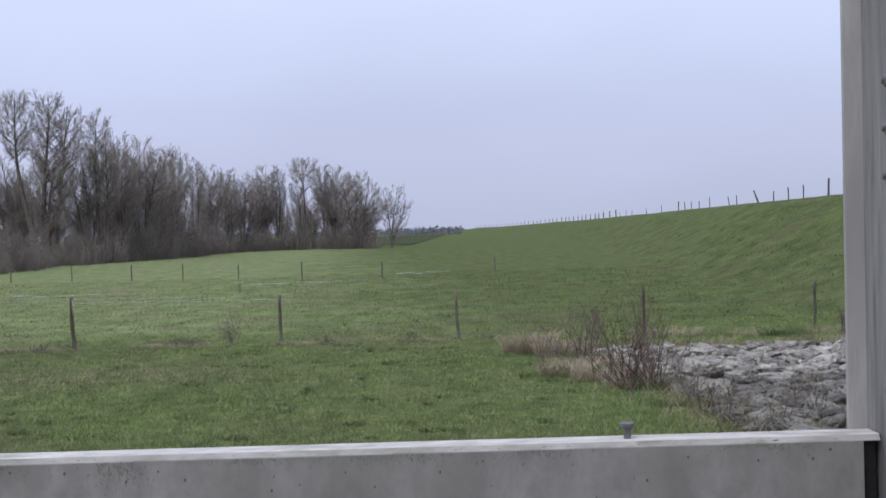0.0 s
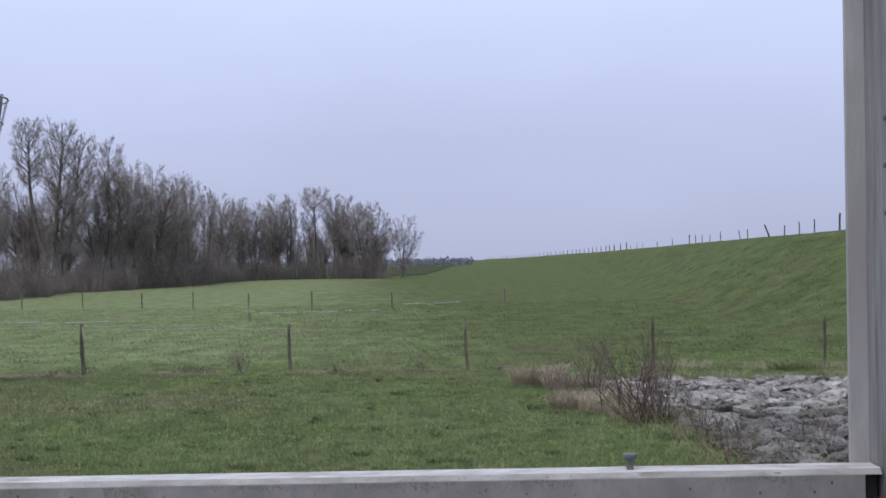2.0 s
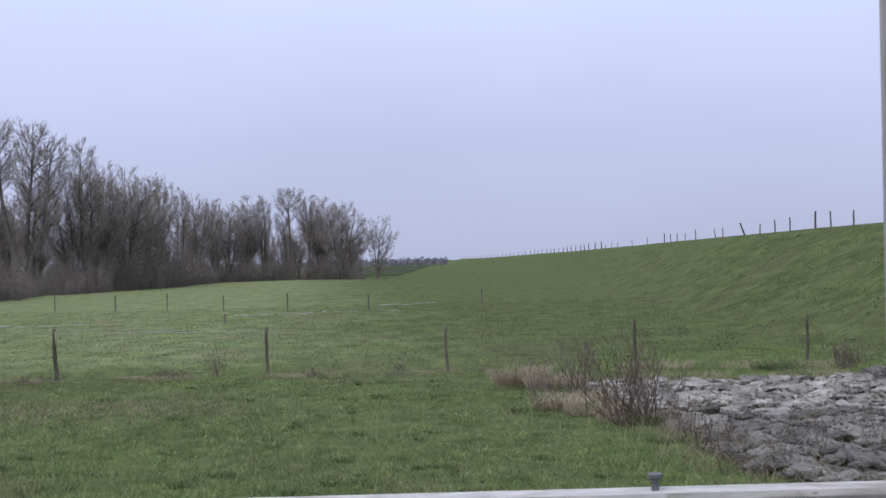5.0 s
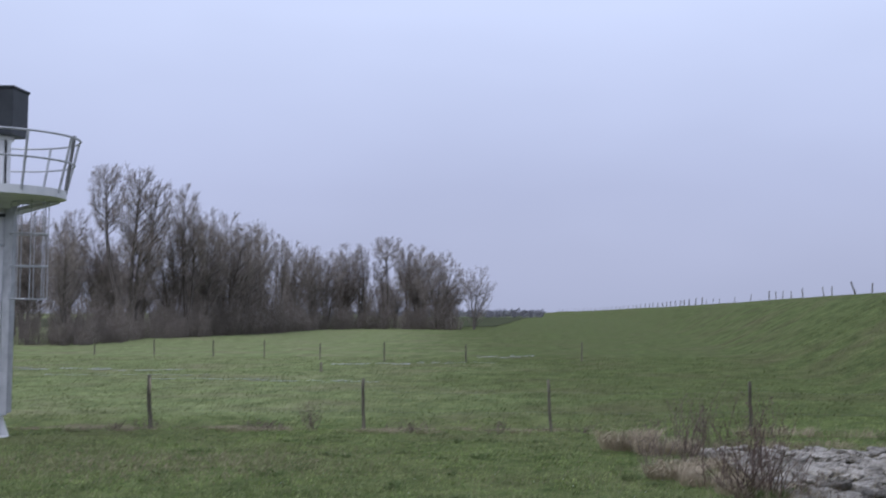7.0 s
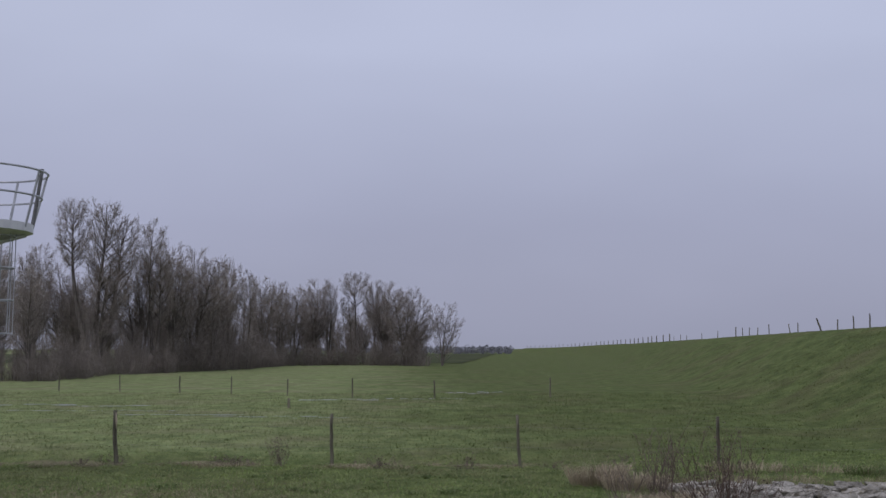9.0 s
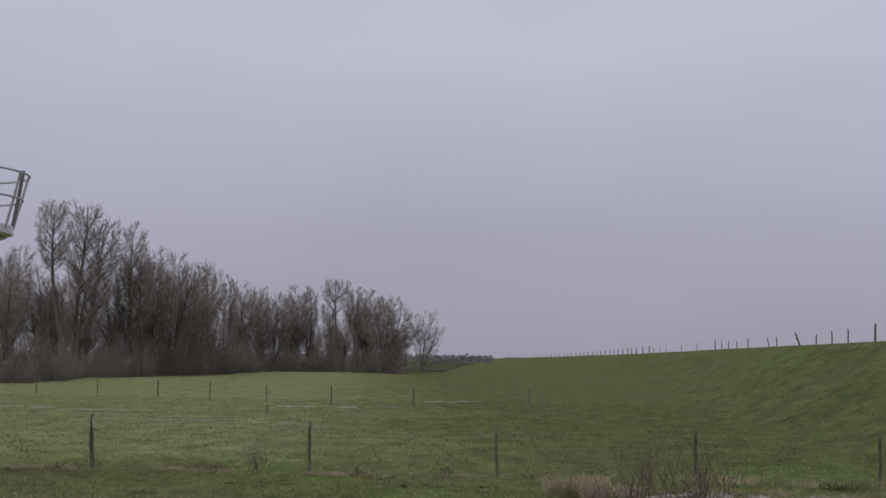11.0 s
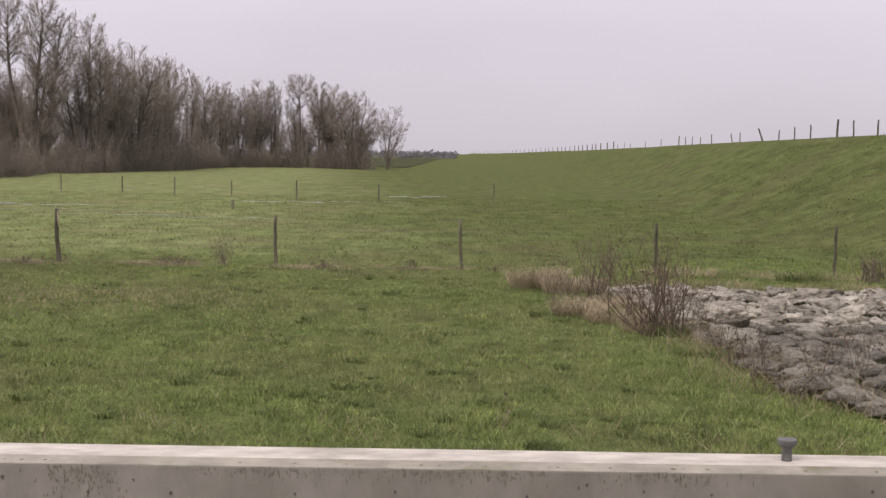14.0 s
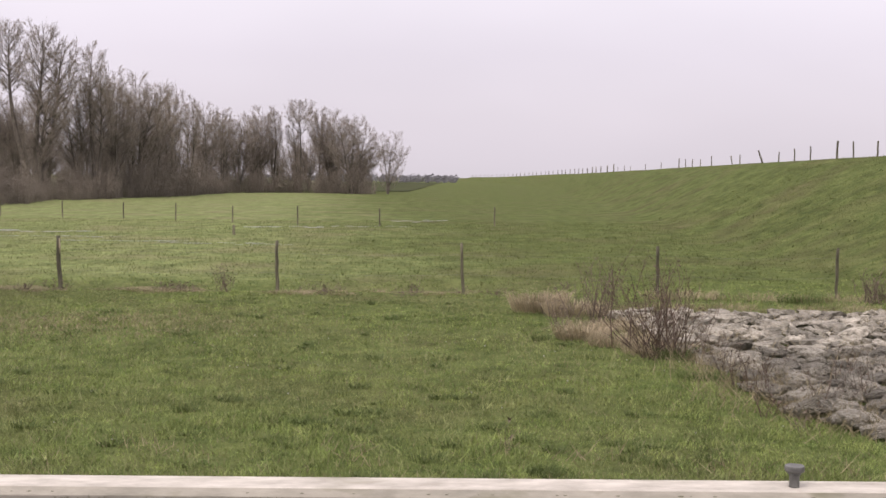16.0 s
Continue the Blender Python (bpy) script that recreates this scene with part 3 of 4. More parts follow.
pipe = Build().tube([(-0.29, -0.16, 5.35), (-0.295, -0.16, 3.0), (-0.30, -0.17, 0.75), (-0.33, -0.19, 0.5), (-0.42, -0.24, 0.25), (-0.58, -0.33, 0.0)], [0.034] * 6, 8)
part("cable_pipe", pipe.mesh("cable_pipe", True), M_WHITE, mast)
for z in (0.75, 2.6, 4.0):
    part("pipe_clamp", boxed(-0.31, -0.16, -0.19, -0.12, z, z + 0.03, 0.004), M_WHITE, mast)
part("ladder_duct", boxed(0.16, 0.40, -0.02, 0.20, 0.55, 5.45, 0.01), M_GALV, mast, "grey galvanised ladder guard")
part("ladder_panel", boxed(0.21, 0.39, -0.06, -0.025, 0.5, 3.3, 0.01), M_GALV, mast, "grey climbing guard panel")
cage = new("ladder_cage")
cage.parent = mast
cage.location = (0.78, 0.0, 0)
for z in (3.15, 3.9, 4.64, 5.36):
    part("hoop", Build().ring(0.42, z, 0.017, 28).mesh("hoop"), M_GALV, cage)
for k in range(9):
    w = 2 * math.pi * k / 9 + 0.3
    part("bar", Build().tube([(0.42 * math.cos(w), 0.42 * math.sin(w), 3.15), (0.42 * math.cos(w), 0.42 * math.sin(w), 5.42)], [0.012] * 2, 5).mesh("bar"), M_GALV, cage)
plat = Build()
plat.lathe([(0.30, 5.22), (0.55, 5.36), (1.43, 5.46), (1.52, 5.47), (1.52, 5.66), (1.48, 5.66), (1.46, 5.62), (0.2, 5.62)], 40)
part("platform", plat.mesh("platform"), M_WHITE, mast)
for k in range(4):
    w = k * math.pi / 2 + 0.35
    s = Build().tube([(0.2 * math.cos(w), 0.2 * math.sin(w), 5.1), (1.36 * math.cos(w), 1.36 * math.sin(w), 5.44)], [0.10, 0.06], 4)
    part("bracket", s.mesh("bracket"), M_WHITE, mast)
neck = Build().lathe([(0.31, 5.62), (0.262, 5.64), (0.262, 6.79), (0.33, 6.80), (0.33, 6.88)], 24)
part("neck", neck.mesh("neck"), M_WHITE, mast)
part("neck_cable", Build().tube([(0.225, -0.16, 6.79), (0.235, -0.16, 6.4), (0.24, -0.16, 5.66)], [0.022] * 3, 6).mesh("neck_cable"), M_BLACK, mast)
part("housing", boxed(-0.37, 0.49, -0.45, 0.41, 6.885, 7.94, 0.012), M_BOX, mast, "dark grey metal housing")
part("housing_lid", boxed(-0.40, 0.52, -0.48, 0.44, 7.943, 8.00, 0.012), M_BOX, mast)
for r, z in ((1.80, 6.85), (1.68, 6.28)):
    part("rail", Build().ring(r, z, 0.026, 48).mesh("rail"), M_GALV, mast)
for k in range(9):
    w = 2 * math.pi * k / 9 - 0.12
    rr = Build().tube([(1.51 * math.cos(w), 1.51 * math.sin(w), 5.56), (1.68 * math.cos(w), 1.68 * math.sin(w), 6.28), (1.81 * math.cos(w), 1.81 * math.sin(w), 6.87)], [0.03] * 3, 6)
    part("stanchion", rr.mesh("stanchion"), M_GALV, mast)
part("gate_post", Build().tube([(1.38, 0.55, 5.6), (1.54, 0.62, 7.0)], [0.045, 0.04], 6).mesh("gate_post"), M_STUD, mast, "grey gate post")


# ---- shrubs, weeds, tussocks ----
def stems(b, rng, n, tall, spread, thick, fork=3, lean=0.0):
    for _ in range(n):
        w, out = rng.uniform(0, 2 * math.pi), spread * rng.uniform(0.15, 1.0)
        h = tall * rng.uniform(0.35, 1.0)
        p0 = Vector((0.3 * spread * rng.uniform(-1, 1), 0.3 * spread * rng.uniform(-1, 1), -0.05))
        kink = Vector((rng.uniform(-0.12, 0.12), rng.uniform(-0.12, 0.12), 0)) * tall
        pts = []
        for i in range(5):
            f = i / 4
            pts.append(p0 + Vector((math.cos(w) * out * f ** 0.85 + lean * f + rng.uniform(-0.03, 0.03) * f, math.sin(w) * out * f ** 0.85, h * f)) + kink * math.sin(3.1 * f))
        t = thick * rng.uniform(0.7, 1.2)
        b.tube(pts, [t, t * 0.85, t * 0.65, t * 0.45, t * 0.2], 4, cap=False)
        for _ in range(fork):
            f = rng.uniform(0.3, 0.9)
            i = min(3, int(f * 4))
            q = pts[i].lerp(pts[i + 1], f * 4 - i)
            a = rng.uniform(0, 2 * math.pi)
            d = Vector((math.cos(a) * 0.5, math.sin(a) * 0.5, 0.9)) * (h * rng.uniform(0.12, 0.3))
            b.tube([q, q + d * 0.5 + Vector((0, 0, -0.01)), q + d], [t * 0.45, t * 0.35, t * 0.12], 3, cap=False)
            if rng.random() < 0.5:
                for _ in range(3):
                    e_ = Vector((rng.uniform(-1, 1), rng.uniform(-1, 1), rng.uniform(-0.4, 1))) * 0.05
                    b.blade(q + d, q + d + e_, 0.02, rng)


def shrub(name, x, y, n, tall, spread, thick, seed, mat, label, fork=3, group=""):
    rng = random.Random(seed)
    b = Build()
    stems(b, rng, n, tall, spread, thick, fork)
    ob = part(name, b.mesh(name), mat)
    ob.location = (x, y, height(x, y))
    return tagged(ob, label, "shrub" if name == "shrub" else "weeds", group)


shrub("shrub", 2.5, 21.65, 80, 1.65, 1.2, 0.0078, 1, M_STEM, "bare reddish-brown many-stemmed shrub beside the rubble stones", 4)
shrub("shrub", 2.05, 26.15, 34, 1.4, 0.5, 0.009, 2, M_WEED, "bare brown shrub behind a dry grass tussock", 4)
shrub("shrub", 3.1, 25.15, 7, 1.5, 0.6, 0.008, 3, M_STEM, "sparse bare shrub among the rubble stones", 4)
shrub("shrub", 1.3, 25.55, 24, 1.0, 0.6, 0.008, 4, M_WEED, "low bare brown shrub in dry grass", 3)
shrub("shrub", 8.9, 30.15, 18, 0.95, 0.5, 0.011, 5, M_WEED, "low dark bare shrub beside a fence post", 4)
shrub("shrub", 2.95, 18.65, 9, 0.85, 0.35, 0.007, 6, M_STEM, "thin bare sapling at the edge of the stones", 4)
shrub("shrub", 3.75, 17.45, 10, 0.75, 0.45, 0.006, 7, M_WEED, "thin bare weeds at the edge of the stones", 4)
shrub("shrub", 4.4, 17.95, 8, 0.7, 0.4, 0.006, 27, M_WEED, "thin bare weeds at the edge of the stones", 4)
shrub("shrub", 1.95, 22.4, 3, 2.25, 0.55, 0.010, 41, M_STEM, "tall thin bare stems beside the shrub", 3)
shrub("dead_weeds", 9.4, 30.9, 26, 0.75, 0.6, 0.009, 42, M_WEED, "brown dead weeds beside a fence post", 4)
shrub("dead_weeds", 10.3, 30.6, 26, 0.65, 0.6, 0.009, 43, M_WEED, "brown dead weeds beside a fence post", 4)
shrub("dead_weeds", 8.75, 30.4, 12, 0.7, 0.4, 0.009, 44, M_WEED, "brown dead weeds beside a fence post", 4)
for i, (x, y) in enumerate(((4.7, 19.6), (5.1, 19.2), (4.3, 18.6), (5.6, 19.9), (4.0, 19.9), (5.3, 18.3))):
    shrub("dead_weeds", x, y, 5, 0.6 + 0.15 * math.sin(4 * i), 0.3, 0.005, 160 + i, M_WEED, "thin dead weeds growing between the rubble stones", 4)
for i in range(9):
    yy = 16.2 + 0.7 * i
    shrub("shrub", float(3.1 + 0.25 * math.sin(5 * i)), yy, 5, 0.55 + 0.25 * math.sin(3 * i) ** 2, 0.3, 0.006, 60 + i, M_STEM if i % 2 else M_WEED, "thin bare weeds at the edge of the stones", 4)
shrub("dead_weeds", -7.5, 32.4, 44, 0.34, 0.8, 0.006, 18, M_WEED, "low brown dead weeds at the pasture ditch", 5, "dead weeds along the ditch")
shrub("dead_weeds", -6.3, 32.15, 26, 0.78, 0.40, 0.0055, 8, M_WEED, "brown dead weeds at the pasture ditch", 5, "dead weeds along the ditch")
shrub("dead_weeds", -11.0, 31.55, 9, 0.35, 0.25, 0.012, 9, M_WEED, "brown dead weeds at the pasture ditch", 4, "dead weeds along the ditch")
rng = random.Random(77)
for i in range(18):
    x = rng.uniform(-12, 3.5)
    shrub("dead_weeds", x, rng.uniform(31.2, 34), rng.randint(6, 14), rng.uniform(0.2, 0.42), rng.uniform(0.2, 0.6), 0.006, 100 + i, M_WEED, "brown dead weeds at the pasture ditch", 3, "dead weeds along the ditch")
shrub("dead_weeds", -0.35, 14.75, 4, 0.42, 0.12, 0.003, 140, M_WEED, "single thin dry weed stalks in the grass", 3)


def tussock(x, y, r, tall, n, mat, seed, label, flop=0.8):
    rng = random.Random(seed)
    b = Build()
    for _ in range(n):
        w, q = rng.uniform(0, 6.283), r * math.sqrt(rng.random())
        base = Vector((q * math.cos(w), 0.7 * q * math.sin(w), -0.03))
        h = tall * rng.uniform(0.45, 1.0)
        mid = base + Vector((math.cos(w) * h * flop * 0.35, math.sin(w) * h * flop * 0.35, h * 0.75)) + Vector((rng.uniform(-1, 1), rng.uniform(-1, 1), 0)) * h * 0.15
        tip = mid + Vector((math.cos(w) * h * flop * 0.5, math.sin(w) * h * flop * 0.5, h * rng.uniform(-0.3, 0.25)))
        side = Vector((-math.sin(w + 0.8), math.cos(w + 0.8), 0)) * rng.uniform(0.003, 0.006)
        k = len(b.v)
        b.v += [base - side, base + side, mid + side * 0.8, mid - side * 0.8, tip]
        b.f += [(k, k + 1, k + 2, k + 3), (k + 3, k + 2, k + 4)]
    ob = part("grass_tussock", b.mesh("grass_tussock"), mat)
    ob.location = (x, y, height(x, y))
    tagged(ob, label, "grass tussock", "grass tussocks")


STRAW = "straw-coloured dry grass tussock beside the shrubs"
tussock(1.05, 28.1, 0.55, 0.60, 800, M_STRAW, 1, STRAW)
tussock(1.8, 27.55, 0.65, 0.42, 700, M_STRAW, 2, STRAW)
tussock(1.45, 23.45, 0.42, 0.42, 600, M_STRAW, 3, STRAW, 1.2)
tussock(1.95, 22.75, 0.5, 0.30, 500, M_STRAW, 4, STRAW)
tussock(2.5, 21.85, 0.6, 0.28, 500, M_STRAW, 5, STRAW)
tussock(2.1, 25.05, 0.7, 0.33, 600, M_STRAW, 6, STRAW)
tussock(6.2, 30.85, 1.1, 0.28, 260, M_LITTER, 7, "pale dry grass fringe behind the rubble stones")
tussock(4.6, 31.15, 0.9, 0.32, 360, M_STRAW, 8, "pale dry grass fringe behind the rubble stones")
tussock(8.0, 30.45, 0.9, 0.26, 260, M_LITTER, 9, "pale dry grass fringe behind the rubble stones")
for i, (x, y) in enumerate(((3.6, 28.6), (5.0, 28.9), (6.4, 28.3), (7.7, 28.8), (9.0, 28.2))):
    tussock(x, y, 0.8, 0.22, 260, M_LITTER, 320 + i, "thin dry grass fringe behind the rubble stones")
tussock(7.2, 30.15, 0.5, 0.34, 300, M_TUFT, 10, "dark green grass tuft behind the rubble stones")
tussock(0.72, 23.35, 0.14, 0.16, 160, M_TUFT, 11, "small dark green tuft in the pasture")
tussock(2.75, 21.45, 0.35, 0.3, 300, M_TUFT, 12, "dark green grass tuft at the foot of the shrub")
tussock(2.75, 19.45, 0.4, 0.22, 300, M_TUFT, 13, "green grass tuft at the edge of the stones")
rng = random.Random(19)
for i in range(30):
    tussock(rng.uniform(-15, 0.5), rng.uniform(31.2, 32.8), rng.uniform(0.25, 0.6), rng.uniform(0.10, 0.2), 130, M_LITTER, 300 + i, "pale dry grass along the pasture fence", 0.9)
# Dark clumps in place of hoof-worn hollows: their soil, tall grass and shade.
for i, (x, y, r) in enumerate(((-3.45, 27.5, 0.30), (-1.85, 26.7, 0.26), (-2.6, 26.2, 0.18), (-5.87, 18.0, 0.22), (-3.66, 17.5, 0.17), (-2.77, 15.3, 0.22), (-0.98, 17.9, 0.17), (-0.41, 16.1, 0.15),
                               (-2.5, 16.3, 0.2), (1.36, 16.9, 0.16), (-7.7, 27.2, 0.25), (-2.1, 18.7, 0.16), (-5.5, 23.8, 0.2), (-4.4, 15.0, 0.16), (0.9, 15.2, 0.18))):
    tussock(x, y, r, 0.13, 120, M_TUFT, 340 + i, "low dark green grass clump standing in for a shaded hollow", 1.1)
rng = random.Random(9)
for i in range(64):
    tussock(rng.uniform(-8, 2.2), rng.uniform(14, 30), rng.uniform(0.06, 0.2), rng.uniform(0.08, 0.16), 80, M_TUFT, 200 + i, "low dark green tuft in the pasture", 1.0)
for i in range(14):
    tussock(rng.uniform(-5, 3.2), rng.uniform(13.3, 14.6), rng.uniform(0.10, 0.28), rng.uniform(0.10, 0.2), 90, M_TUFT, 240 + i, "rough grass tuft near the flood wall", 0.9)


# ---- bare trees ----
def tree(seed, plumes, trunk_r=0.3, limbs=38, twig_w=0.019, side=12, fine_n=15, name="tree"):
    """Stems rise from one foot and bow outwards; each bears a rounded plume of upswept limbs, branches and fine bare twigs.
    A plume is (dx, dy, top, crown base, crown radius, bow)."""
    rng = random.Random(seed)
    wood, fine = Build(), Build()
    up = Vector((0, 0, 1))

    def jitter(v):
        return Vector((rng.gauss(0, v), rng.gauss(0, v), rng.gauss(0, v)))

    for dx, dy, top, low, wide, bow in plumes:
        n = 11
        phase = rng.uniform(0, 6.283)
        stem = []
        for i in range(n + 1):
            f = i / n
            out = 1 - (1 - f) ** bow
            sway = 0.02 * top * math.sin(phase + 5.0 * f) * f
            stem.append(Vector((dx * out + sway, dy * out + 0.6 * sway, -0.2 + (top * 0.97 + 0.2) * f)))
        r0 = trunk_r * (top / 18) ** 0.5
        rad = [r0 * (1.3 if i == 0 else 1.0) * (1 - i / n) ** 1.25 + 0.010 for i in range(n + 1)]
        wood.tube(stem, rad, 7, cap=False)

        def on_stem(z):
            q = min(n - 0.001, max(0.0, (z + 0.2) / (top * 0.97 + 0.2) * n))
            i = int(q)
            return stem[i].lerp(stem[i + 1], q - i), rad[i]

        half = (top - low) / 2
        mid_z = low + half
        heart, _ = on_stem(mid_z)
        crest_p, _ = on_stem(top)

        def held(c, tip):
            """Shortens a twig that leaves the lumpy rounded hull of the plume."""
            for _ in range(4):
                w = (tip.z - mid_z) / half
                axis = heart.lerp(crest_p, max(-1.0, min(1.0, w)))
                v = Vector((tip.x - axis.x, tip.y - axis.y, 0)) / (1.55 * wide)
                lump = 1 + 0.34 * noise.noise(Vector((v.x * 2.2, v.y * 2.2, w * 2.6 + seed)))
                if v.length_squared + abs(w) ** 2.2 < lump * lump:
                    break
                tip = c.lerp(tip, 0.6)
            return tip

        for k in range(limbs):
            # the limb's end lies near the hull of an egg-shaped crown, lumpy and fuller towards the top
            u = (k + rng.random()) / limbs
            a = k * 2.4 + rng.uniform(-0.5, 0.5)
            v = 0.08 + 0.86 * u ** 0.8
            belt = (1 - abs(2 * v - 1.15) ** 2.4) ** 0.6
            lump = 1 + 0.3 * noise.noise(Vector((math.cos(a), math.sin(a), 3 * u + seed)))
            r = 1.4 * wide * belt * lump * rng.uniform(0.45, 1.0)
            zt = low + 2 * half * v
            core, _ = on_stem(zt)
            end = Vector((core.x + r * math.cos(a), core.y + r * math.sin(a), zt))
            drop = r * rng.uniform(1.0, 1.7) + 0.08 * half
            foot, r_at = on_stem(max(0.25 * low, zt - drop))
            mid = foot.lerp(end, 0.5) + Vector((math.cos(a), math.sin(a), -0.5)) * 0.20 * r + jitter(0.10 * wide)
            pts = [foot, foot.lerp(mid, 0.55) + jitter(0.02 * wide), mid, mid.lerp(end, 0.55) + jitter(0.03 * wide), end]
            rb = min(r_at * 0.5, 0.015 + 0.014 * (end - foot).length)
            wood.tube(pts, [rb, rb * 0.75, rb * 0.5, rb * 0.32, 0.008], 4, cap=False)
            away = Vector((math.cos(a), math.sin(a), 0.5 if u > 0.6 else 0.0))
            for b in range(side):
                f = 0.28 + 0.72 * (b + rng.random()) / side
                i = min(3, int(f * 4))
                q = pts[i].lerp(pts[i + 1], f * 4 - i)
                tang = (pts[i + 1] - pts[i]).normalized()
                d = (tang * 0.7 + up * 0.15 + away * 0.3 + jitter(0.55)).normalized()
                ll = 0.35 + wide * rng.uniform(0.18, 0.42)
                q1 = q + d * ll * 0.5
                q1 = held(q, q1)
                q2 = q1 + (d + up * 0.25 + jitter(0.18)).normalized() * ll * 0.5
                q2 = held(q1, q2)
                fine.blade(q, q1 + (q1 - q) * 0.25, 0.034, rng)
                fine.blade(q1 - (q1 - q) * 0.1, q2, 0.026, rng)
                for _ in range(fine_n):
                    g = rng.random() ** 0.7
                    c = q.lerp(q1, 2 * g) if g < 0.5 else q1.lerp(q2, 2 * g - 1)
                    t = (d * 0.65 + away * 0.35 + up * 0.08 + jitter(0.5)).normalized()
                    fine.blade(c, held(c, c + t * (0.25 + wide * rng.uniform(0.08, 0.30))), twig_w * rng.uniform(0.7, 1.2), rng)
    ob = new(name)
    part("trunk", wood.mesh("trunk", True), M_BARK, ob)
    part("crown", fine.mesh("crown"), M_TWIG, ob)
    return ob


def thicket(seed, tall, wide, n, twigs, name="thicket_bush"):
    rng = random.Random(seed)
    wood, fine = Build(), Build()
    for _ in range(n):
        w, o = rng.uniform(0, 6.283), wide * math.sqrt(rng.random())
        p = Vector((o * math.cos(w), o * math.sin(w), -0.1))
        h = tall * rng.uniform(0.5, 1.0) * (1 - 0.35 * (o / wide) ** 2)
        top = p + Vector((math.cos(w) * 0.18 * h + rng.uniform(-0.9, 0.9), math.sin(w) * 0.18 * h + rng.uniform(-0.3, 0.3), h))
        mid = p.lerp(top, 0.5) + Vector((rng.uniform(-0.2, 0.2), rng.uniform(-0.2, 0.2), 0))
        wood.tube([p, mid, top], [0.035, 0.02, 0.006], 4, cap=False)
        for _ in range(twigs):
            f = rng.random() ** 0.8
            q = p.lerp(mid, 2 * f) if f < 0.5 else mid.lerp(top, 2 * f - 1)
            v = Vector((rng.gauss(0, 0.8), rng.gauss(0, 0.8), rng.gauss(0.3, 0.6))).normalized()
            fine.blade(q, q + v * rng.uniform(0.3, 0.95), 0.02 * rng.uniform(0.6, 1.4), rng)
    ob = new(name)
    part("framework", wood.mesh("framework", True), M_BARK, ob)
    part("brushwood", fine.mesh("brushwood"), M_SCRUB, ob)
    return ob


kinds = {
    # the great willow: three long feathered stems out of one foot, with sky between them
    "willow": tree(11, ((-3.3, 0.5, 20.6, 11.5, 1.5, 1.8), (0.9, -0.4, 20.2, 9.5, 2.1, 1.4), (3.3, 1.0, 18.8, 6.0, 2.1, 1.5), (2.0, -1.5, 13.0, 3.5, 2.0, 1.5)), trunk_r=0.42, limbs=48, side=12, fine_n=17),
    "broad": tree(12, ((-2.6, 0.4, 14.0, 4.5, 2.1, 1.0), (0.3, -0.6, 16.0, 5.0, 2.4, 0.8), (2.7, 0.8, 14.6, 4.2, 2.1, 1.0), (0.2, 2.0, 12.0, 2.5, 2.3, 1.2)), trunk_r=0.30),
    "mid": tree(13, ((-1.6, 0.5, 13.6, 4.0, 1.75, 1.0), (0.9, -0.4, 15.0, 4.6, 1.85, 0.8), (2.4, 1.1, 11.8, 2.4, 1.7, 1.1)), trunk_r=0.24),
    "tuft": tree(14, ((0.3, 0.0, 17.0, 12.0, 2.1, 1.3), (-1.4, 0.8, 12.6, 6.5, 1.3, 1.6)), trunk_r=0.24, limbs=34),
    "open": tree(15, ((-1.3, 0.3, 10.4, 4.5, 1.25, 0.7), (1.2, -0.3, 11.0, 5.2, 1.3, 0.6), (2.9, 0.4, 8.2, 3.4, 1.1, 0.7), (0.5, 0.6, 6.4, 1.6, 1.7, 0.8)), trunk_r=0.17, limbs=22, side=8, fine_n=14, twig_w=0.017),
    "slim": tree(16, ((-0.5, 0.2, 18.0, 8.0, 1.5, 1.4), (1.0, -0.4, 15.0, 5.0, 1.6, 1.7)), trunk_r=0.28),
    "plume": tree(17, ((-1.2, 0.3, 16.5, 8.0, 1.7, 1.6), (1.0, -0.3, 18.0, 8.5, 1.9, 1.4), (0.2, 1.2, 13.0, 4.0, 1.8, 1.5)), trunk_r=0.28),
    "dome": tree(18, ((-2.0, 0.4, 13.4, 3.0, 2.2, 0.9), (0.6, -0.5, 14.0, 2.2, 2.5, 0.9), (3.0, 0.5, 11.8, 1.5, 2.2, 1.0), (4.6, 1.0, 9.0, 1.0, 1.8, 1.2)), trunk_r=0.26),
}
# true heights of the built trees
KIND_TALL = {k: max(v.co.z for c in ob.children for v in c.data.vertices) for k, ob in kinds.items()}
KIND_SAYS = {"willow": "tall forked bare willow with long feathered stems", "dome": "dense rounded bare tree at the end of the wood", "broad": "broad bare tree with a dense brown twig crown", "mid": "bare leafless tree with fine brown twigs at the wood's edge",
             "tuft": "thin bare tree with a small rounded crown", "open": "small open bare tree at the end of the wood", "slim": "slim upright bare tree at the wood's edge", "plume": "forked bare tree with rounded plumes of twigs"}
used = set()


def plant(kind, x, y, tall, turn):
    s = 0.95 * tall / KIND_TALL[kind]
    m = pose(x, y, height(x, y), 0, 0, turn) @ Matrix.Scale(s, 4)
    if kind in used:
        ob = copy_thing(kinds[kind], m @ Matrix.Scale(1 / kinds[kind].scale[0], 4))
    else:
        ob = kinds[kind]
        ob.matrix_basis = m
        used.add(kind)
        tagged(ob, KIND_SAYS[kind], "tree", "trees of the wood")
    return ob


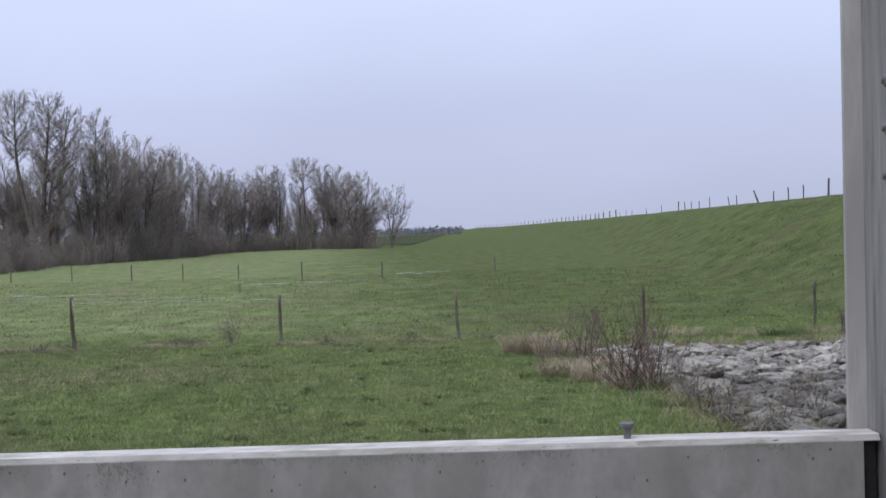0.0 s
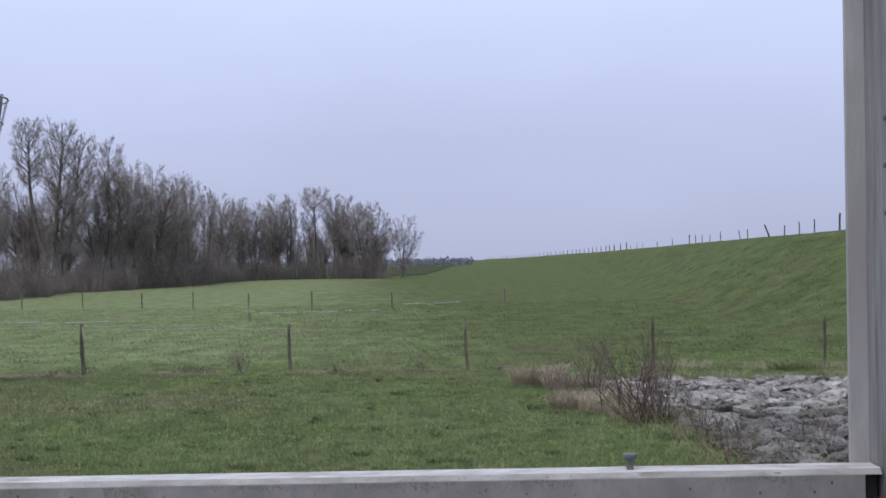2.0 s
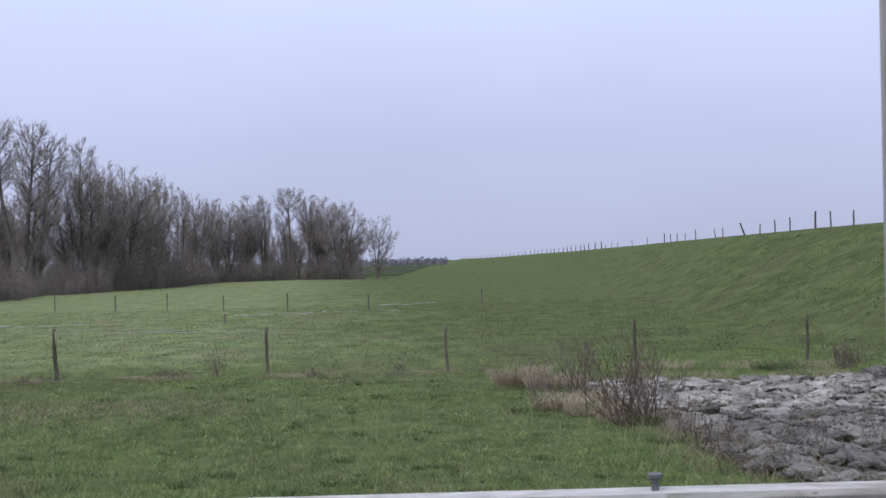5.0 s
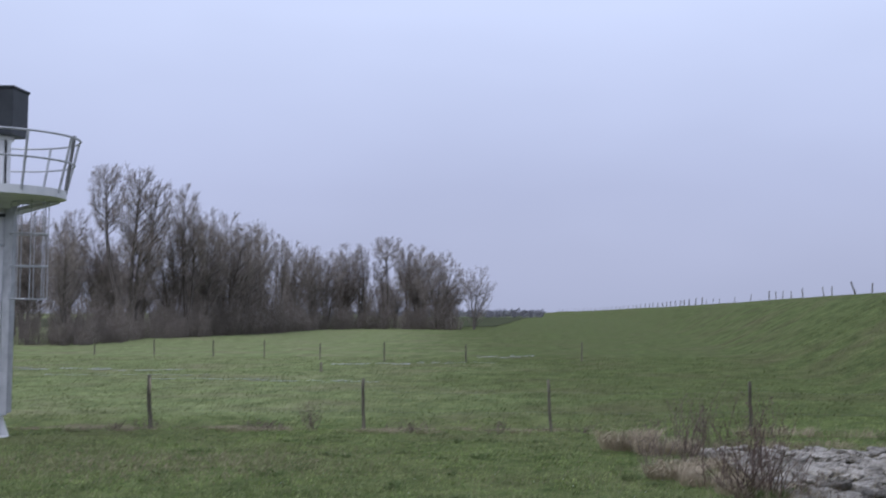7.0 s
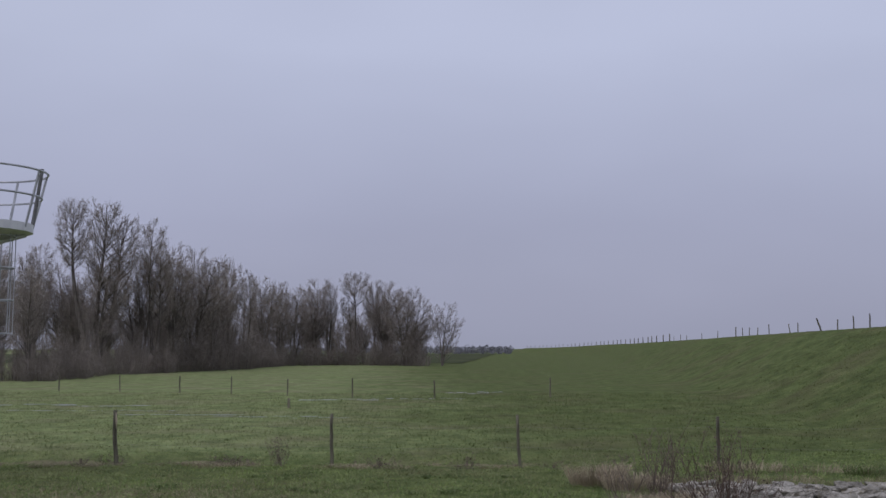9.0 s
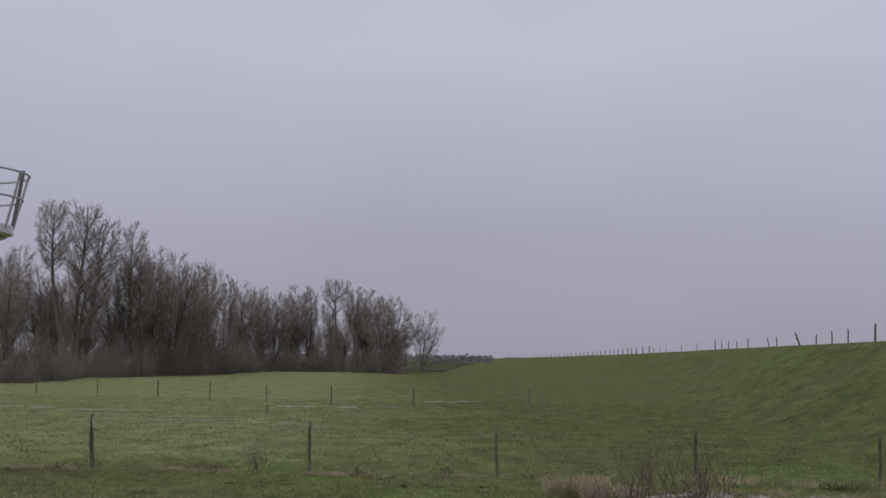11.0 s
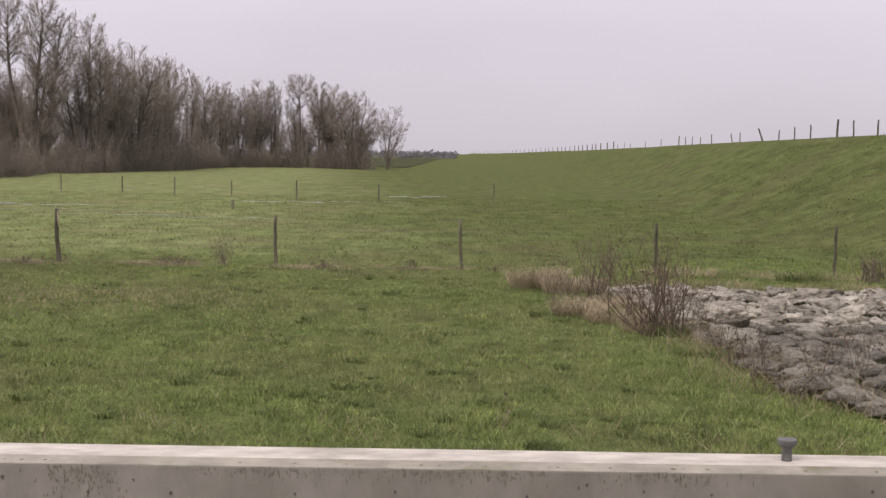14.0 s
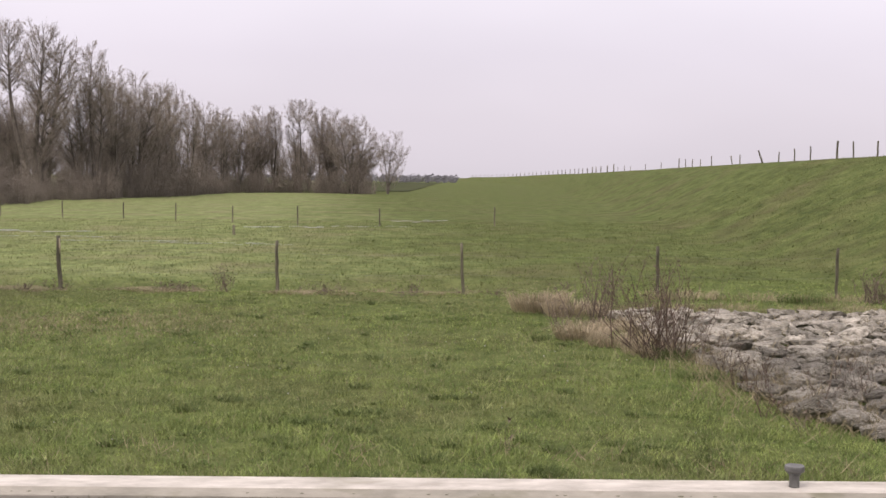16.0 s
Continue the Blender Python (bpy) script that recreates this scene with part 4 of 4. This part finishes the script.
# the edge of the wood, from the near end to the far end
for kind, x, y, tall, turn in (
        ("willow", -46.9, 140, 21.6, 0), ("slim", -41.2, 144, 19.6, 10), ("mid", -43.2, 146, 16.0, 200), ("mid", -40.6, 150, 16.9, 268),
        ("broad", -39.7, 156, 17.0, 335), ("mid", -38.9, 163, 16.2, 42), ("plume", -38.1, 170, 15.8, 109), ("slim", -37.7, 181, 15.4, 176), ("mid", -37.5, 193, 15.2, 243),
        ("plume", -36.3, 199, 14.8, 310), ("mid", -34.7, 204, 14.2, 17), ("broad", -32.0, 210, 16.0, 84), ("slim", -29.7, 211, 15.6, 151), ("tuft", -25.4, 212, 17.0, 0),
        ("plume", -21.6, 208, 15.6, 285), ("broad", -19.4, 207, 15.2, 352), ("dome", -15.8, 200, 13.8, 0), ("open", -9.6, 196, 11.0, 0),
        ("broad", -54, 114, 16.5, 45), ("mid", -47.5, 113, 13.0, 130), ("slim", -60, 126, 18.5, 15), ("broad", -62, 118, 17.5, 300), ("mid", -57, 134, 15.0, 80), ("open", -42, 108, 11.0, 120), ("plume", -58, 150, 17.0, 40), ("mid", -55, 153, 14.5, 210), ("broad", -64, 148, 17.0, 100), ("mid", -51.5, 148, 12.5, 20), ("broad", -56.5, 146, 14.0, 70)):
    plant(kind, x, y, tall, turn)
rng = random.Random(31)
for i in range(26):
    f = i / 25
    x, y = (-58 + 42 * f ** 1.6 + rng.uniform(-4, 2), 144 + 76 * min(1, 1.25 * f) + rng.uniform(4, 14))
    plant(rng.choice(("broad", "mid", "mid")), x, y, (13.5 - 3.0 * f) * rng.uniform(0.75, 0.95), rng.uniform(0, 360))
scrub = [thicket(51, 6.0, 2.6, 38, 112), thicket(52, 4.2, 2.8, 34, 100), thicket(53, 8.0, 2.2, 34, 112)]
for ob in scrub:
    tagged(ob, "dense brown leafless thicket at the foot of the trees", "thicket", "thicket under the trees")


def scrub_at(i, x, y, s, turn):
    m = pose(x, y, height(x, y) - 0.05, 0, 0, turn) @ Matrix.Scale(s, 4)
    if i < 3:
        scrub[i].matrix_basis = m
    else:
        copy_thing(scrub[i % 3], m @ Matrix.Scale(1 / scrub[i % 3].scale[0], 4))


edge = ((-62, 104), (-40, 105), (-39, 108), (-41.2, 125), (-39.4, 139.5), (-36.2, 153.5), (-35.2, 178), (-34.6, 193), (-28.6, 203.5), (-19, 204), (-11, 194))
count = 0
for (xa, ya), (xb, yb) in zip(edge, edge[1:]):
    n = max(2, int(math.hypot(xb - xa, yb - ya) / 2.3))
    for k in range(n):
        f = (k + rng.random()) / n
        for row, back_off in enumerate((1.4, 4.5)):
            scrub_at(count, xa + (xb - xa) * f - back_off * 0.75 + rng.uniform(-0.8, 0.8), ya + (yb - ya) * f + back_off * 0.75 + rng.uniform(-0.8, 0.8), rng.uniform(0.55, 1.25) * (1.25 if row else 0.8) * (0.8 if ya > 170 else 0.62 if ya < 135 else 0.9), rng.uniform(0, 360))
            count += 1

# ---- dark field beyond the wood ----
fy = span(226, 600, 22)
field_cols = 14
field_me = bpy.data.meshes.new("far_field")
field_v = []
for y in fy:
    x1 = -7.2 + 0.018 * (y - 233) + 1.2 * noise.noise(Vector((y * 0.05, 4.0, 0)))
    for k in range(field_cols):
        x = x1 - 240 * (1 - k / (field_cols - 1)) ** 1.5
        field_v.append((x, y, height(x, y) + 0.10))
field_me.from_pydata(field_v, [], [(j * field_cols + i, j * field_cols + i + 1, (j + 1) * field_cols + i + 1, (j + 1) * field_cols + i) for j in range(len(fy) - 1) for i in range(field_cols - 1)])
tagged(part("ground_far_field", field_me, M_FARFIELD), "darker green far field beyond the wood", "field", kind="structure")

# ---- far woodland on the horizon: rounded crowns of many small twig clumps ----
far = Build()
rng = random.Random(61)
for i in range(330):
    y = rng.uniform(552, 660)
    x = -200 + (206 + 0.012 * (y - 552)) * rng.random() ** 0.6
    h, w = rng.uniform(2.6, 3.7) * (1.25 if rng.random() < 0.12 else 1), rng.uniform(1.2, 2.6)
    far.tube([(x, y, -0.2), (x + rng.uniform(-0.2, 0.2), y, h * 0.7)], [0.16, 0.05], 4, cap=False)
    for k in range(46):
        a, u = rng.uniform(0, 6.283), rng.random()
        r = w * math.sin(math.pi * (0.12 + 0.84 * u)) * math.sqrt(rng.random())
        p = Vector((x + r * math.cos(a), y + r * math.sin(a), h * (0.12 + 0.85 * u)))
        far.blade(p, p + Vector((rng.uniform(-0.5, 0.5), rng.uniform(-0.5, 0.5), rng.uniform(0.2, 0.8))), 0.55, rng)
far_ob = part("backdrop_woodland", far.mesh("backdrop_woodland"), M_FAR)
tagged(far_ob, "far woodland on the horizon, haze put into its grey", "woodland", kind="stuff")

# ---- grass of the near pasture ----
def bed_left(y):
    return 3.1 - np.maximum(0, y - 20) * 0.11 + np.maximum(0, 17.5 - y) * 0.35


def grass(name, n, y0, y1, tall, width, seed, mat):
    rs = np.random.RandomState(seed)
    y = y0 + (y1 - y0) * rs.rand(n * 2) ** 0.9
    half = 0.40 * y + 1.5
    x = -1.2 + (rs.rand(n * 2) * 2 - 1) * half
    keep = ~((x > bed_left(y) + 0.15 * np.sin(2 * y)) & (y > 14.5) & (y < 27.5))
    x, y = x[keep][:n], y[keep][:n]
    z = np.array([height(a, b) for a, b in zip(x, y)]) - 0.01
    clump = np.array([noise.noise(Vector((a * 1.1, b * 1.1, 2.0))) + 0.5 * noise.noise(Vector((a * 4, b * 4, 7.0))) for a, b in zip(x, y)])
    h = tall * (0.55 + 0.6 * rs.rand(len(x))) * np.clip(0.95 + 0.8 * clump, 0.65, 2.0)
    w = rs.rand(len(x)) * 6.283
    tilt = rs.randn(len(x), 2) * 0.55
    side = np.stack([np.cos(w), np.sin(w), 0 * w], 1) * (width * (0.6 + 0.8 * rs.rand(len(x))))[:, None] / 2
    base = np.stack([x, y, z], 1)
    tip = base + np.stack([tilt[:, 0] * h, tilt[:, 1] * h, h], 1)
    v = np.stack([base - side, base + side, tip], 1).reshape(-1, 3)
    me = bpy.data.meshes.new(name)
    me.vertices.add(len(v))
    me.vertices.foreach_set("co", v.ravel())
    me.loops.add(len(v))
    me.loops.foreach_set("vertex_index", np.arange(len(v)))
    me.polygons.add(len(x))
    me.polygons.foreach_set("loop_start", np.arange(len(x)) * 3)
    me.update(calc_edges=True)
    ob = part(name, me, mat)
    return tagged(ob, "short green pasture grass with pale blades", "grass", kind="stuff")


grass("grass", 125000, 12.0, 20.0, 0.066, 0.0085, 1, M_GRASS)
grass("grass", 120000, 20.0, 36.0, 0.06, 0.014, 2, M_GRASS)
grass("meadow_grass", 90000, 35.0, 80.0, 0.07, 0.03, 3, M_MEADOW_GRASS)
grass("dry_grass", 16000, 12.0, 30.0, 0.085, 0.006, 4, M_LITTER)

# ---- darker and paler tufts through the near pasture ----
for name, n, mat, tall, wide, seed in (("dark_tufts", 650, M_TUFT, 0.07, 0.011, 41), ("bright_tufts", 700, M_BRIGHT, 0.13, 0.008, 43)):
    tb = Build()
    rng = random.Random(seed)
    for i in range(n):
        y = 12.5 + 19 * rng.random() ** 1.15
        x = -1.2 + rng.uniform(-1, 1) * (0.40 * y + 1)
        if x > bed_left(y) - 0.2 and y > 14.2:
            continue
        r = rng.uniform(0.05, 0.2)
        base = Vector((x, y, height(x, y) - 0.01))
        for k in range(26):
            p = base + Vector((rng.gauss(0, r), rng.gauss(0, r) * 0.8, 0))
            tb.blade(p, p + Vector((rng.gauss(0, 0.5), rng.gauss(0, 0.5), 1)) * tall * rng.uniform(0.6, 1.4), wide, rng)
    tagged(part(name, tb.mesh(name), mat), "scattered low tufts in the green pasture", "grass", kind="stuff")

sb = Build()
rng = random.Random(47)
for i in range(9500):
    y = rng.uniform(13.0, 15.2) if i < 1700 else rng.uniform(14.9, 28.6)
    x = rng.uniform(-7, 3) if i < 1700 else rng.uniform(bed_left(y) - 0.25, 9.5)
    if noise.noise(Vector((x * 1.3, y * 1.6, 5.0))) < (0.12 if i < 1700 else 0.02):
        continue
    p = Vector((x, y, height(x, y) + (0.0 if i < 1700 else 0.03)))
    sb.blade(p, p + Vector((rng.gauss(0, 0.7), rng.gauss(0, 0.5), 1)) * (rng.uniform(0.05, 0.2) if i < 1700 else rng.uniform(0.1, 0.3)), 0.009, rng)
for i in range(3200):
    y = rng.uniform(15.5, 26)
    x = float(bed_left(y)) + rng.gauss(0.15, 0.45)
    p = Vector((x, y, height(x, y) + 0.02))
    sb.blade(p, p + Vector((rng.gauss(0, 0.7), rng.gauss(0, 0.5), 1)) * rng.uniform(0.08, 0.3), 0.008, rng)
for i in range(5200):
    # a bleached patch of sward
    x, y = rng.gauss(-8.2, 2.0), rng.gauss(25.2, 1.2)
    p = Vector((x, y, height(x, y)))
    sb.blade(p, p + Vector((rng.gauss(0, 0.6), rng.gauss(0, 0.6), 1)) * rng.uniform(0.04, 0.08), 0.012, rng)
tagged(part("dead_grass", sb.mesh("dead_grass"), M_LITTER), "dead straw grass among stones and along the wall", "grass", kind="stuff")

# ---- scattered small white flowers ----
fb = Build()
rng = random.Random(91)
for i in range(34):
    x, y = rng.uniform(-6, 3), rng.uniform(14, 24)
    z = height(x, y) + rng.uniform(0.05, 0.09)
    n0 = len(fb.v)
    fb.v += [Vector((x + 0.011 * math.cos(k * 1.0472), y - 0.006 * math.sin(k * 1.0472), z + 0.009 * math.sin(k * 1.0472))) for k in range(6)]
    fb.f.append(tuple(range(n0, n0 + 6)))
tagged(part("daisies", fb.mesh("daisies"), M_PETAL), "tiny white flowers in the grass", "flowers", kind="stuff")

# ---- rough tufts over the far pasture and the dike slope ----
tb = Build()
rng = random.Random(71)
for i in range(520):
    y = 34 + 86 * rng.random() ** 1.3
    x = rng.uniform(-0.40 * y - 2, min(0.40 * y, dike_x(y) - 0.5))
    if x < 8 and rng.random() < 0.88:
        continue
    base = Vector((x, y, height(x, y) - 0.02))
    r = rng.uniform(0.12, 0.5)
    for k in range(9):
        p = base + Vector((rng.uniform(-r, r), rng.uniform(-r, r) * 0.6, 0))
        tb.blade(p, p + Vector((rng.uniform(-0.08, 0.08), rng.uniform(-0.08, 0.08), rng.uniform(0.015, 0.05))), rng.uniform(0.05, 0.12), rng)
tagged(part("rough_tufts", tb.mesh("rough_tufts"), M_ROUGH), "rough olive-brown grass tufts on pasture and dike", "grass", kind="stuff")

# ---- rubble stones beside the pasture ----
revetment = tagged(new("stone_revetment"), "bank of pale grey rough rubble stones", "rubble stones", kind="structure")


bedv, bedf = [], []
ny, nx = 46, 30
for j in range(ny):
    y = 14.6 + 12.8 * j / (ny - 1)
    for i in range(nx):
        x = bed_left(y) + (11.5 - bed_left(y)) * i / (nx - 1)
        rim = min(1, i / 3, j / 3, (ny - 1 - j) / 3)
        bedv.append((x, y, height(x, y) - 0.06 + rim * (0.05 + 0.08 * noise.noise(Vector((x * 1.2, y * 1.2, 4.0))))))
bedf = [(j * nx + i, j * nx + i + 1, (j + 1) * nx + i + 1, (j + 1) * nx + i) for j in range(ny - 1) for i in range(nx - 1)]
bed_me = bpy.data.meshes.new("rubble_bed")
bed_me.from_pydata(bedv, [], bedf)
part("rubble_bed", bed_me, M_BED, revetment, "dark soil between the stones")
stone_mes = []
for s in range(9):
    bm = bmesh.new()
    bmesh.ops.create_icosphere(bm, subdivisions=2, radius=1.0)
    for v in bm.verts:
        d = 1 + 0.6 * noise.noise(v.co * 1.2 + Vector((s * 7.0, 0, 0))) + 0.35 * noise.noise(v.co * 2.9 + Vector((0, s * 5.0, 0)))
        v.co = Vector((v.co.x * d, v.co.y * d, max(-0.5, min(0.6 + 0.25 * noise.noise(v.co * 2), v.co.z * d))))
    for fc in bm.faces:
        fc.smooth = s % 3 == 0
    me = bpy.data.meshes.new("stone")
    bm.to_mesh(me)
    bm.free()
    me.materials.append(M_STONE)
    stone_mes.append(me)
rng = random.Random(3)
spots = []
tries = 0
while len(spots) < 900 and tries < 26000:
    tries += 1
    y = rng.uniform(14.9, 27.2)
    right = 0.385 * y - 1.2
    x = rng.uniform(bed_left(y) + 0.05, max(bed_left(y) + 1.2, right))
    r = rng.uniform(0.07, 0.17) if len(spots) > 170 else rng.uniform(0.17, 0.27)
    if all(((x - a) * 0.85) ** 2 + ((y - b_) * 1.3) ** 2 > (0.86 * (r + c)) ** 2 for a, b_, c in spots):
        spots.append((x, y, r))
spots.sort(key=lambda s: s[1])
boulder = part("stone", stone_mes[2], None, revetment, "pale upright stone block")
boulder.matrix_local = pose(8.35, 26.8, height(8.35, 26.8) + 0.14, 8, -5, 20) @ Matrix.Diagonal((0.26, 0.2, 0.42, 1))
rest_v, rest_f = [], []
for n, (x, y, r) in enumerate(spots):
    me = stone_mes[rng.randrange(9)]
    m = pose(x, y, height(x, y) + rng.uniform(0.02, 0.15), rng.uniform(-12, 26), rng.uniform(-14, 14), rng.choice((0, 180)) + rng.uniform(-30, 30)) @ Matrix.Diagonal((r * rng.uniform(0.95, 1.35), r * rng.uniform(0.62, 0.9), min(0.16, r * rng.uniform(0.45, 0.80)), 1))
    if n < 300:
        part("stone", me, None, revetment).matrix_local = m
    else:
        k = len(rest_v)
        rest_v += [tuple(m @ v.co) for v in me.vertices]
        rest_f += [tuple(k + q for q in p.vertices) for p in me.polygons]
if rest_f:
    rest = bpy.data.meshes.new("stone_rubble")
    rest.from_pydata(rest_v, [], rest_f)
    tagged(part("stone_rubble", rest, M_STONE_REST, revetment), kind="stuff")
